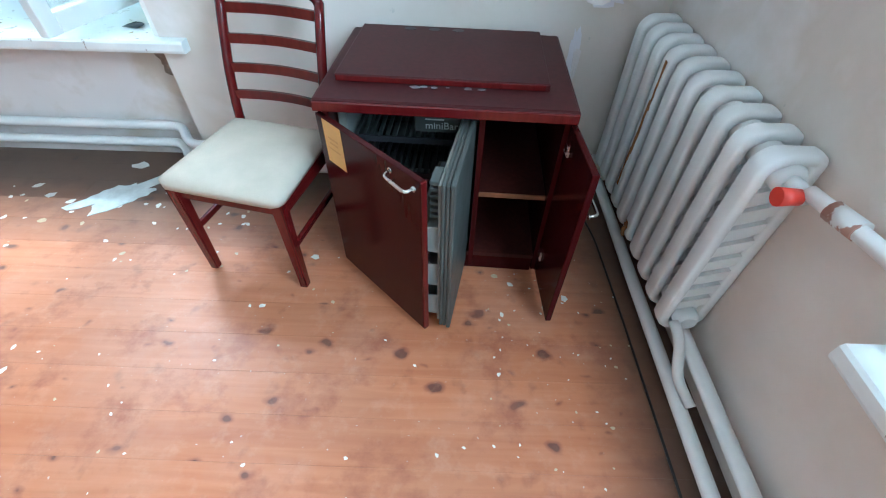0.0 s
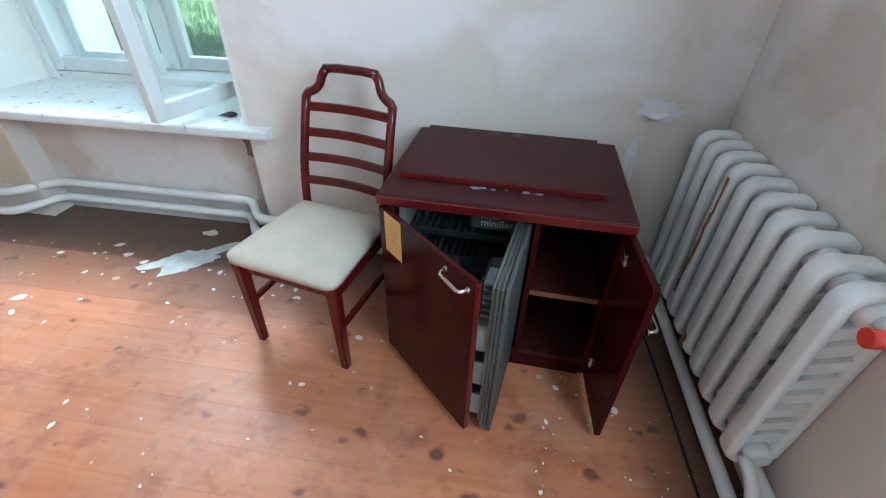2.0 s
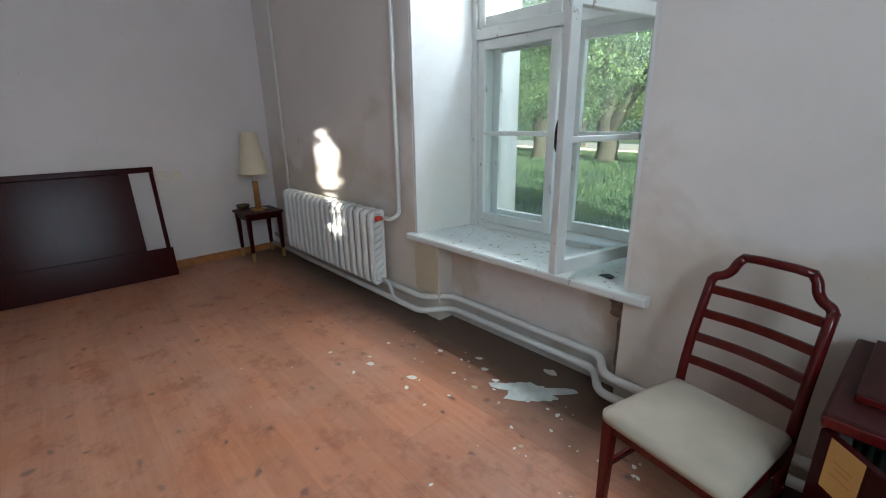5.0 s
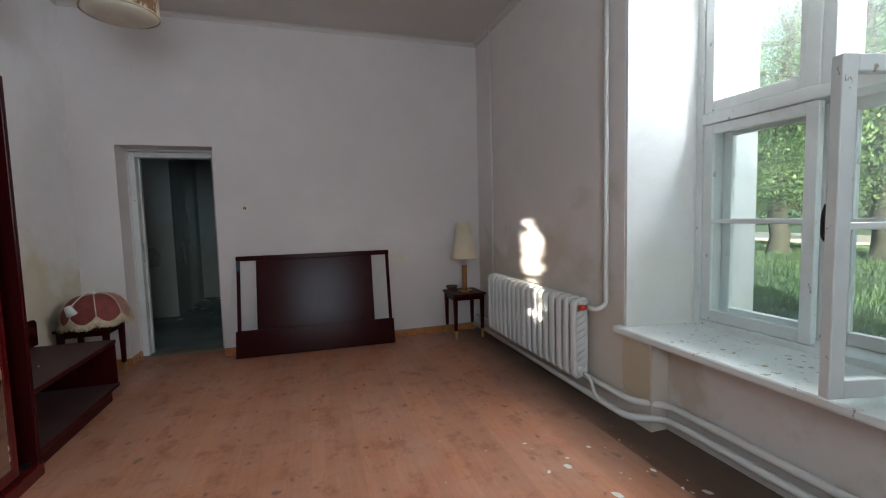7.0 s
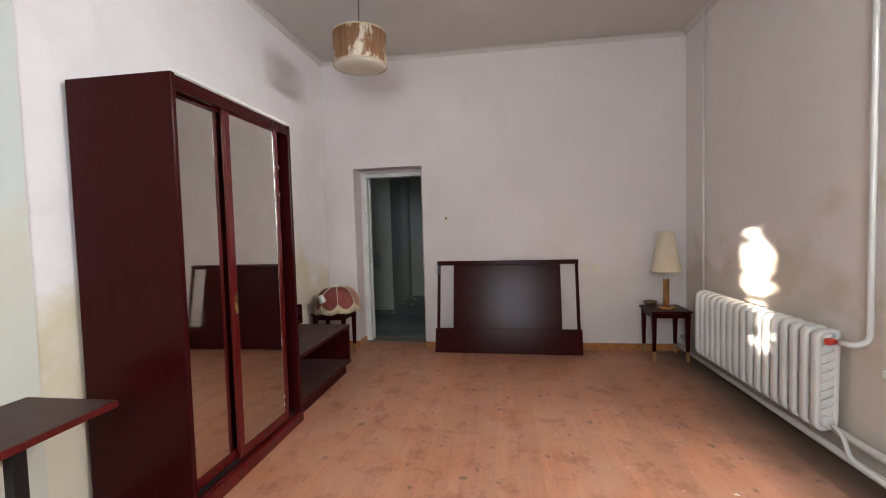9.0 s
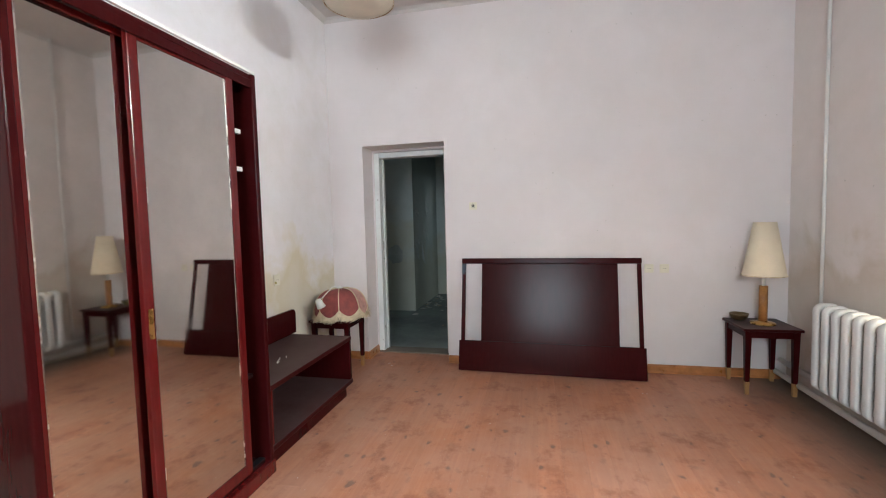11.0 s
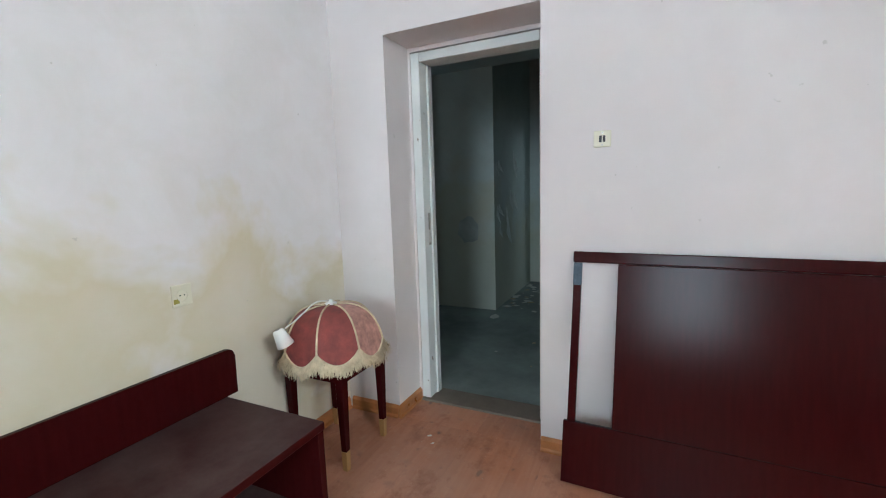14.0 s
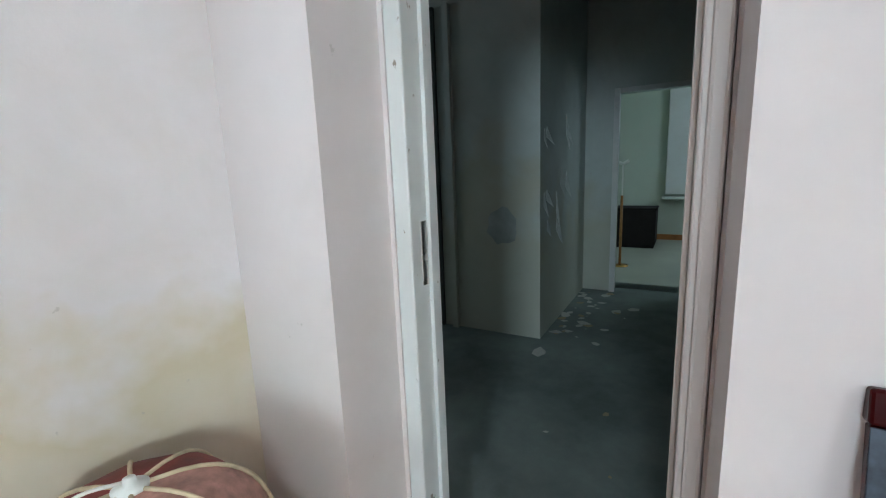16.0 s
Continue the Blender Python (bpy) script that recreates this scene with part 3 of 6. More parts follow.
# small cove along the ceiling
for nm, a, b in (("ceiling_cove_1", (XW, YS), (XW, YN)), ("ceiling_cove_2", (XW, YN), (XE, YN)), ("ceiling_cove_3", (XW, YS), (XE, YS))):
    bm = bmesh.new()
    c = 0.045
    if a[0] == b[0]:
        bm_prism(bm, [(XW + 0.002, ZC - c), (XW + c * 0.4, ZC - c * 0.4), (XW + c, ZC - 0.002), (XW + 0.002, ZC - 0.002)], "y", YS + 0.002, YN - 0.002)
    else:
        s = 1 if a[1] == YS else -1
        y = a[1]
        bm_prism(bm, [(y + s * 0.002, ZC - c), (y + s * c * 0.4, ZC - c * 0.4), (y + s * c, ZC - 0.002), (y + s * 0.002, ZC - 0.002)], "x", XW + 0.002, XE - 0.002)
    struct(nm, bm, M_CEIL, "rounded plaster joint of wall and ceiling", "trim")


def baseboard(name, a, b, inward):
    """A profiled skirting between two plan points."""
    a, b, n = Vector((*a, 0)), Vector((*b, 0)), Vector((*inward, 0))
    bm = bmesh.new()
    prof = [(0.0, 0.0), (0.022, 0.0), (0.022, 0.012), (0.016, 0.02), (0.016, 0.06), (0.010, 0.068), (0.004, 0.075), (0.0, 0.075)]
    ends = []
    for p in (a, b):
        ends.append([bm.verts.new(p + n * (u + 0.002) + Vector((0, 0, z))) for u, z in prof])
    k = len(prof)
    for i in range(k):
        bm.faces.new((ends[0][i], ends[0][(i + 1) % k], ends[1][(i + 1) % k], ends[1][i]))
    bm.faces.new(ends[0][::-1])
    bm.faces.new(ends[1])
    return struct(name, bm, M_BASE, "orange varnished wooden skirting board", "skirting")


baseboard("baseboard_1", (XW, DY1 + 0.004), (XW, YN - 0.05), (1, 0))
baseboard("baseboard_2", (XW, YS + 0.024), (XW, DY0 - 0.004), (1, 0))
baseboard("baseboard_3", (XW + 0.024, YS), (-4.02, YS), (0, 1))
baseboard("baseboard_4", (XW + 0.018, DY0 - 0.002), (XW - 0.255, DY0 - 0.002), (0, 1))


# door frame deep in the opening
door_frame = tagged(new("door_1"), "white painted door frame without a leaf", "door frame", kind="structure")
FX0, FX1 = XW - 0.40, XW - 0.262
box_part("frame_post", (FX0, FX1, -1.474, -1.418, 0.0, 2.135), M_WINPAINT, door_frame, 0.006)
box_part("frame_post", (FX0, FX1, -0.715, -0.661, 0.0, 2.135), M_JAMB, door_frame, 0.006)
box_part("frame_head", (FX0, FX1, -1.418, -0.715, 2.082, 2.135), M_WINPAINT, door_frame, 0.006)
box_part("door_stop", (FX0 + 0.002, FX0 + 0.05, -1.418, -1.404, 0.0, 2.082), M_WINPAINT, door_frame, 0.003)
box_part("door_stop", (FX0 + 0.002, FX0 + 0.05, -0.729, -0.715, 0.0, 2.082), M_JAMB, door_frame, 0.003)
box_part("casing_bead", (FX1 - 0.03, FX1 + 0.018, -0.70, -0.664, 0.0, 2.12), M_JAMB, door_frame, 0.008)
box_part("strike_plate", (FX0 + 0.055, FX0 + 0.085, -1.4185, -1.4150, 1.0, 1.2), M_STEEL, door_frame, 0.001, "worn steel strike plate")
box_part("threshold", (XW - 0.42, XW - 0.235, -1.474, -0.661, -0.02, 0.012), concrete("threshold_concrete", (0.17, 0.14, 0.11)), door_frame, 0.006, "worn dusty threshold")

# ---- hall beyond the doorway ----
bm = bmesh.new()
bm_box(bm, -9.3, XW - 0.42, -4.2, 1.6, -0.25, -0.012)
struct("hall_floor", bm, M_CONC, "bare grey concrete hall floor with debris", "floor")
bm = bmesh.new()
bm_box(bm, -8.62, -7.29, -4.2, -1.69, -0.012, 3.3)
struct("hall_wall_block", bm, M_HALL, "peeling grey-green plastered wall corner", "wall")
bm = bmesh.new()
bm_box(bm, -9.05, -8.90, -1.69, -1.37, -0.012, 3.3)
bm_box(bm, -9.05, -8.90, -0.55, 1.6, -0.012, 3.3)
bm_box(bm, -9.05, -8.90, -1.37, -0.55, 2.05, 3.3)
bm_box(bm, -8.90, -8.62, -1.75, -1.69, -0.012, 3.3)
struct("hall_wall_west", bm, M_HALL, "dim plastered hall wall with a doorway", "wall")
bm = bmesh.new()
bm_box(bm, -8.9, XW - 0.43, 1.5, 1.6, -0.012, 3.3)
struct("hall_wall_north", bm, M_HALL, "dim plastered hall wall", "wall")
bm = bmesh.new()
bm_box(bm, -7.29, XW - 0.43, -4.3, -4.2, -0.012, 3.3)
bm_box(bm, XW - 0.43, XW - 0.33, -4.3, YS - 0.3, -0.012, 3.3)
struct("hall_wall_south", bm, M_HALL, "dim plastered hall wall", "wall")
bm = bmesh.new()
bm_box(bm, -9.05, XW - 0.43, -4.3, 1.6, 3.3, 3.4)
bm_box(bm, -7.3, XW - 0.43, -4.2, -1.0, 2.62, 2.72)
struct("hall_ceiling", bm, M_HALL, "dark plastered hall ceiling", "ceiling")


# ---- windows ----


def sash(name, w, h, mid, parent, m, panes_mat=M_GLASS, st=0.062, th=0.045):
    """A glazed casement: stiles, rails, one glazing bar, two panes. Local x along its width from the hinge, z up."""
    ob = new(name)
    ob.matrix_basis = m
    ob.parent = parent
    e = th / 2
    box_part("stile", (0, st, -e, e, 0, h), M_WINPAINT, ob, 0.005)
    box_part("stile", (w - st, w, -e, e, 0, h), M_WINPAINT, ob, 0.005)
    box_part("rail", (st, w - st, -e + 0.001, e - 0.001, 0, st * 1.15), M_WINPAINT, ob, 0.005)
    box_part("rail", (st, w - st, -e + 0.001, e - 0.001, h - st, h), M_WINPAINT, ob, 0.005)
    zs = [(st * 1.15, h - st)]
    if mid:
        box_part("glazing_bar", (st, w - st, -e + 0.006, e - 0.006, mid - 0.014, mid + 0.014), M_WINPAINT, ob, 0.004)
        zs = [(st * 1.15, mid - 0.014), (mid + 0.014, h - st)]
    for z0, z1 in zs:
        g = box_part("pane", (st - 0.004, w - st + 0.004, -0.0025, 0.0025, z0 - 0.004, z1 + 0.004), panes_mat, ob, 0)
        g.visible_shadow = False
    return ob


def window_unit(name, label, m, open_right):
    """A double box window with lower casements and a transom light. Local: x 0..1.36 along the wall, y outward, z from the sill."""
    win = tagged(new(name), label, "window", kind="structure")
    win.matrix_basis = m
    W, H, T = 1.36, 2.43, 1.36
    fr = (("frame_post", (0, 0.05, 0, 0.24, 0, H)), ("frame_post", (W - 0.05, W, 0, 0.24, 0, H)), ("frame_sill", (0.05, W - 0.05, 0.001, 0.239, 0, 0.045)),
          ("frame_head", (0.05, W - 0.05, 0.001, 0.239, H - 0.05, H)), ("transom", (0.05, W - 0.05, -0.012, 0.235, T - 0.035, T + 0.035)),
          ("mullion", (W / 2 - 0.03, W / 2 + 0.03, 0.16, 0.234, 0.045, T - 0.035)), ("mullion", (W / 2 - 0.035, W / 2 + 0.035, 0.002, 0.234, T + 0.035, H - 0.05)))
    for nm, d in fr:
        box_part(nm, d, M_WINPAINT, win, 0.006)
    lw = W / 2 - 0.05
    sash("casement", lw + 0.03, T - 0.085, 0.655, win, pose(0.052, 0.03, 0.048))
    if open_right:
        s = sash("open_casement", lw + 0.03, T - 0.085, 0.655, win, pose(W - 0.052, 0.0, 0.048, 0, 0, 257))
        bm = bmesh.new()
        for zz in (0.62, 0.70):
            bm_ring_sweep(bm, [(lw, -0.022, zz), (lw, -0.05, zz)], 0.009, 8)
        bm_ring_sweep(bm, curve_pts([(lw, -0.045, 0.60), (lw, -0.058, 0.62), (lw, -0.058, 0.70), (lw, -0.045, 0.74)], 0.02), 0.007, 8)
        part("handle", bm, M_BLACK, s, "dark worn casement handle")
    else:
        sash("casement", lw + 0.03, T - 0.085, 0.655, win, pose(W / 2 - 0.028, 0.03, 0.048))
    for i in (0, 1):
        sash("outer_casement", lw - 0.01, T - 0.085, 0.655, win, pose(0.052 + i * (W / 2 - 0.02) + i * 0.005, 0.20, 0.048))
        sash("transom_light", lw - 0.008, H - T - 0.09, 0, win, pose(0.052 + i * (W / 2 - 0.018), 0.03, T + 0.038))
        sash("outer_transom_light", lw - 0.008, H - T - 0.09, 0, win, pose(0.052 + i * (W / 2 - 0.018), 0.20, T + 0.038))
    for x in (0.052, W - 0.052):
        for z in (0.25, 1.15, 1.55, 2.05):
            bm = bmesh.new()
            bm_ring_sweep(bm, [(x - 0.004, -0.006, z), (x - 0.004, -0.006, z + 0.08)], 0.008, 8)
            part("hinge", bm, M_WINPAINT, win)
    return win


window_unit("window_1", "white painted double window with one casement open inward, paint flaking", pose(GX0, 2.74, 0.615), True)
window_unit("window_2", "white painted closed double window in a deep niche", pose(1.58, EY1 - 0.09, 0.615, 0, 0, -90), False)


def sill_board(name, x0, x1, depth, m, label):
    bm = bmesh.new()
    prof = [(0.0, 0.0), (0.0, 0.026), (0.006, 0.034), (depth, 0.036), (depth, -0.004), (0.05, -0.004), (0.045, -0.012), (0.004, -0.010)]
    bm_prism(bm, prof, "x", x0, x1)
    ob = struct(name, bm, M_SILL, label, "window sill")
    ob.matrix_basis = m
    return ob


sill_board("window_sill_1", -2.374, -0.642, 0.07, pose(0, 2.20, 0.588), "white painted wooden window sill with flaking paint")
sill_board("window_sill_1_inner", -2.325, -0.756, 0.52, pose(0, 2.27, 0.586), "white painted window sill with flaking paint and debris")
sill_board("window_sill_2", -0.94, 0.76, 0.45, pose(1.12, 0, 0.588, 0, 0, -90), "white painted wooden window sill")


# ---- heating ----


def radiator_section(name, w, d, h):
    """One cast-iron section: a rounded rim, a thin web and the hubs. Local x across, y depth (0 front), z up."""
    bm = bmesh.new()
    path = []
    corners = ((0.014, 0.012, 0.030, 180), (d - 0.014, 0.030, 0.020, 270), (d - 0.008, h - 0.016, 0.014, 0), (0.014, h - 0.016, 0.042, 90))
    for cy, cz, r, a0 in corners:
        sy, sz = (1 if cy < d / 2 else -1), (1 if cz < h / 2 else -1)
        for k in range(7):
            a = math.radians(a0 + 15 * k)
            path.append(Vector((0, cy + sy * r + r * math.cos(a), cz + sz * r + r * math.sin(a))))
    n, m = len(path), 12
    rings = []
    for i, p in enumerate(path):
        t = (path[(i + 1) % n] - path[i - 1]).normalized()
        out = Vector((0, t.z, -t.y))
        front = 1.0 if p.y < d * 0.4 else 0.86
        ring = []
        for k in range(m):
            a = k * math.tau / m
            cx, cs = math.cos(a), math.sin(a)
            ring.append(bm.verts.new(p + out * 0.016 * math.copysign(abs(cx) ** 0.55, cx) + Vector((w * 0.30 * front * math.copysign(abs(cs) ** 0.55, cs), 0, 0))))
        rings.append(ring)
    for i in range(n):
        for k in range(m):
            bm.faces.new((rings[i][k], rings[i][(k + 1) % m], rings[(i + 1) % n][(k + 1) % m], rings[(i + 1) % n][k])).smooth = True
    bm_box(bm, -w * 0.06, w * 0.06, 0.02, d - 0.018, 0.02, h - 0.02)
    for z in (0.052, h - 0.058):
        bm_ring_sweep(bm, [(-w / 2, d / 2 + 0.006, z), (-w * 0.3, d / 2 + 0.006, z), (w * 0.3, d / 2 + 0.006, z), (w / 2, d / 2 + 0.006, z)], [0.025, 0.036, 0.036, 0.025], 16)
    return mesh_of(name, bm, M_RAD)


def radiator_fin(name, w, d):
    """A slanting rib of the web, on both sides of it."""
    bm = bmesh.new()
    bm_prism(bm, [(0.026, 0.0), (d - 0.026, 0.030), (d - 0.026, 0.064), (0.026, 0.034)], "x", -w * 0.21, w * 0.21)
    return mesh_of(name, bm, M_RAD)


def radiator(label, m, n, pitch, depth, h, valve_side):
    rad = thing("radiator", m, label, "radiator")
    me = radiator_section("section", pitch, depth, h)
    fin = radiator_fin("fin", pitch, depth)
    for i in range(n):
        ob = new("section", me)
        ob.matrix_basis = pose((i + 0.5) * pitch, 0, 0.17)
        ob.parent = rad
        for k in range(8):
            rib = new("fin", fin)
            rib.matrix_basis = pose(0, 0, 0.085 + k * (h - 0.225) / 7)
            rib.parent = ob
    x = n * pitch if valve_side > 0 else 0.0
    bm = bmesh.new()
    bm_ring_sweep(bm, [(x, depth / 2, 0.17 + h - 0.05), (x + valve_side * 0.055, depth / 2, 0.17 + h - 0.05)], 0.017, 10)
    part("valve_body", bm, M_RAD, rad)
    bm = bmesh.new()
    bm_ring_sweep(bm, [(x + valve_side * 0.05, depth / 2 - 0.015, 0.17 + h - 0.05), (x + valve_side * 0.05, depth / 2 - 0.06, 0.17 + h - 0.05)], [0.017, 0.02], 12)
    part("valve_handle", bm, M_RED, rad, "faded red valve handle")
    return rad


radiator("white painted cast-iron radiator below a riser pipe", pose(-4.235, 2.065, 0), 17, 0.0955, 0.125, 0.60, 1)
# the east radiator turned so that its front looks into the room
rad_e = radiator("white cast-iron radiator with a rust streak and red valve", pose(1.062, 2.175, 0, 0, 0, -90), 10, 0.0925, 0.132, 0.622, 1)


for q, (x, z, w, h) in enumerate(((0.338, 0.67, 0.008, 0.16), (0.332, 0.52, 0.011, 0.20), (0.325, 0.36, 0.008, 0.16), (0.505, 0.215, 0.018, 0.07))):
    bm = bmesh.new()
    rr = random.Random(60 + q)
    left = [(x - w * rr.uniform(0.3, 1.0), z + h * (k / 7 - 0.5)) for k in range(8)]
    right = [(x + w * rr.uniform(0.3, 1.0), z + h * (k / 7 - 0.5)) for k in range(7, -1, -1)]
    bm_prism(bm, left + right, "y", -0.0034, -0.0016)
    part("rust_streak", bm, M_RUST, rad_e, "rust streak through cracked paint")


def pipe(name, pts, r, label, bend=0.06, n=10, parent=None):
    bm = bmesh.new()
    bm_ring_sweep(bm, curve_pts(pts, bend), r, n)
    ob = part(name, bm, M_PIPE, parent)
    return tagged(ob, label, "heating pipe") if parent is None else ob


pipe("heating_pipe", [(1.10, -1.8, 0.075), (1.10, 1.6, 0.075), (1.10, 2.16, 0.085), (-0.62, 2.16, 0.085), (-0.80, 2.16, 0.085), (-0.90, 2.315, 0.10), (-2.02, 2.315, 0.10), (-2.16, 2.13, 0.09), (-4.84, 2.13, 0.09)], 0.022, "white painted heating pipe along the skirting")
pipe("heating_pipe", [(1.15, -1.8, 0.15), (1.15, 2.19, 0.16), (-0.64, 2.20, 0.16), (-0.80, 2.20, 0.165), (-0.88, 2.33, 0.185), (-2.02, 2.33, 0.185), (-2.20, 2.19, 0.17), (-4.84, 2.19, 0.17)], 0.022, "white painted heating pipe along the skirting")
pipe("radiator_pipe", [(-2.60, 2.13, 0.22), (-2.53, 2.13, 0.21), (-2.46, 2.12, 0.11), (-2.40, 2.12, 0.09)], 0.013, "thin white connecting pipe of the radiator", 0.05)
pipe("riser_pipe", [(-2.56, 2.128, 0.72), (-2.46, 2.13, 0.72), (-2.45, 2.20, 0.75), (-2.45, 2.20, 3.43)], 0.016, "white painted vertical riser pipe", 0.05)
pipe("riser_pipe", [(-4.40, 2.222, 0.20), (-4.40, 2.222, 3.43)], 0.012, "thin white painted vertical pipe", 0.05)
pipe("radiator_pipe", [(1.10, 1.26, 0.215), (1.10, 1.20, 0.205), (1.10, 1.13, 0.12), (1.12, 1.05, 0.10)], 0.016, "white connecting pipe of the radiator", 0.06)
pipe("radiator_pipe", [(1.125, 1.20, 0.755), (1.135, 1.08, 0.765), (1.15, 0.98, 0.765), (1.165, 0.78, 0.76)], 0.016, "white painted pipe with rust at the joint", 0.06)
bm = bmesh.new()
bm_ring_sweep(bm, [(1.130, 1.14, 0.760), (1.138, 1.075, 0.766)], [0.021, 0.021], 12)
tagged(part("pipe_joint", bm, chipped_paint("rusty_joint", (0.7, 0.68, 0.64), (0.25, 0.08, 0.03), 0.52)), "rust-stained white threaded pipe joint", "pipe joint")


# ---- furniture ----


def wardrobe():
    """Sliding-door wardrobe with mirrors. Local x 0..1.135 along the wall towards the doorway, y 0 back .. 0.6 front."""
    w = thing("wardrobe", pose(-2.892, YS, 0), "tall dark mahogany wardrobe with two sliding mirror doors", "wardrobe")
    L, D, H = 1.135, 0.595, 2.195
    # x = L is the end towards the east
    box_part("side_panel", (L - 0.03, L, 0.02, D, 0, H), M_MAHO, w, 0.006)
    box_part("side_panel", (0, 0.03, 0.02, D, 0, H), M_MAHO, w, 0.006)
    box_part("back_panel", (0.03, L - 0.03, 0.022, 0.034, 0.02, H - 0.02), M_WARD_SHADE, w, 0)
    box_part("top_panel", (0.03, L - 0.03, 0.034, D - 0.012, H - 0.03, H - 0.004), M_MAHO, w, 0.002)
    box_part("top_rail", (0.03, L - 0.03, D - 0.03, D - 0.004, H - 0.075, H - 0.032), M_MAHO, w, 0.003)
    box_part("white_edge_strip", (0.005, L - 0.004, D - 0.014, D + 0.004, H - 0.002, H + 0.014), M_WHITE_PL, w, 0.003, "white plastic edge strip")
    box_part("plinth", (0.0, L, D - 0.035, D + 0.012, 0.0, 0.075), M_MAHO_RED, w, 0.006)
    box_part("bottom_panel", (0.03, L - 0.03, 0.034, D - 0.036, 0.06, 0.085), M_WARD_SHADE, w, 0.002)
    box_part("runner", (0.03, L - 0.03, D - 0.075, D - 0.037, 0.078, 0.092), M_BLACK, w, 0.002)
    box_part("partition", (0.50, 0.522, 0.036, D - 0.12, 0.09, H - 0.035), M_WARD_SHADE, w, 0.002)
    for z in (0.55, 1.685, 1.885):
        box_part("shelf", (0.032, 0.498, 0.036, D - 0.085, z, z + 0.022), M_WARD_SHADE, w, 0.002)
    for z in (1.685, 1.885):
        box_part("shelf_strip", (0.031, 0.16, D - 0.105, D - 0.083, z, z + 0.024), M_WHITE_PL, w, 0.002, "white plastic shelf strip")

    def door(x0, x1, y, mirror):
        d = new("sliding_door")
        d.matrix_basis = pose(x0, y, 0.092)
        d.parent = w
        W2, H2, s = x1 - x0, H - 0.092 - 0.04, 0.045
        for nm, dim in (("stile", (0, s, 0, 0.024, 0, H2)), ("stile", (W2 - s, W2, 0, 0.024, 0, H2)), ("rail", (s, W2 - s, 0.001, 0.023, 0, s * 1.3)), ("rail", (s, W2 - s, 0.001, 0.023, H2 - s, H2))):
            box_part(nm, dim, M_MAHO_RED, d, 0.004)
        box_part("mirror", (s, W2 - s, 0.006, 0.017, s * 1.3, H2 - s), M_MIRROR, d, 0)
        for bx in (s, W2 - s - 0.007):
            box_part("mirror_bevel", (bx, bx + 0.007, 0.0165, 0.0185, s * 1.3, H2 - s), M_STEEL, d, 0.0009, "bright bevelled mirror edge")
        return d

    a = door(0.565, L - 0.033, D - 0.074, True)
    b = door(0.168, 0.725, D - 0.034, True)
    b.matrix_basis = pose(0.168, D - 0.034, 0.092, 0, 0, -1.0)
    a.matrix_basis = pose(0.565, D - 0.074, 0.092, 0, 0, -0.5)
    hb = bmesh.new()
    bm_box(hb, 0.522, 0.544, 0.0235, 0.027, 0.86, 0.98, 0.001)
    bm_box(hb, 0.528, 0.538, 0.0255, 0.029, 0.88, 0.96, 0.001)
    part("handle", hb, M_BRASS, b, "inset brass finger pull")


wardrobe()


def bench():
    """Low open-fronted bench with a back board."""
    b = thing("bench", pose(-3.995, YS, 0), "low mahogany bench with dusty top, open shelf and back board", "bench")
    L, D = 1.09, 0.575
    box_part("top", (0, L, 0.03, D, 0.448, 0.48), M_MAHO_DUST, b, 0.004)
    box_part("side_panel", (0.004, 0.036, 0.034, D - 0.004, 0.13, 0.447), M_MAHO, b, 0.003)
    box_part("side_panel", (L - 0.034, L - 0.002, 0.034, D - 0.004, 0.13, 0.447), M_MAHO_RED, b, 0.003)
    box_part("shelf", (0.006, L - 0.002, 0.034, D + 0.006, 0.098, 0.13), M_MAHO_DUST, b, 0.005)
    box_part("plinth", (0.06, L - 0.005, 0.06, D - 0.03, 0.0, 0.098), M_MAHO, b, 0.004)
    bm = bmesh.new()
    r = 0.035
    out = [(L, 0.482), (L, 0.685)] + [(-0.05 + r - r * math.sin(k * math.pi / 12), 0.685 - r + r * math.cos(k * math.pi / 12)) for k in range(7)] + [(-0.05, 0.482)]
    bm_prism(bm, out, "y", 0.028, 0.050)
    bmesh.ops.bevel(bm, geom=bm.edges[:], offset=0.003, segments=1, affect="EDGES")
    part("back_board", bm, M_MAHO, b)
    box_part("back_support", (0.05, L - 0.05, 0.022, 0.0335, 0.1, 0.46), M_MAHO_IN, b, 0)


bench()
# splinters of broken plaster on the bench top
for i, (x, y, a, ln) in enumerate(((-3.33, -1.50, 20, 0.10), (-3.38, -1.52, 34, 0.07), (-3.30, -1.48, 12, 0.05), (-3.10, -1.44, 65, 0.05), (-3.41, -1.49, 28, 0.06))):
    bm = bmesh.new()
    bm_prism(bm, [(-ln / 2, 0), (0, -0.003), (ln / 2, 0.001), (0.1 * ln, 0.003)], "z", 0.0, 0.004)
    ob = part("plaster_splinter", bm, M_FLAKE)
    ob.matrix_basis = pose(x, y, 0.4802, 0, 0, a)
    tagged(ob, "thin pale plaster splinter on the bench", "debris", "splinters on the bench")


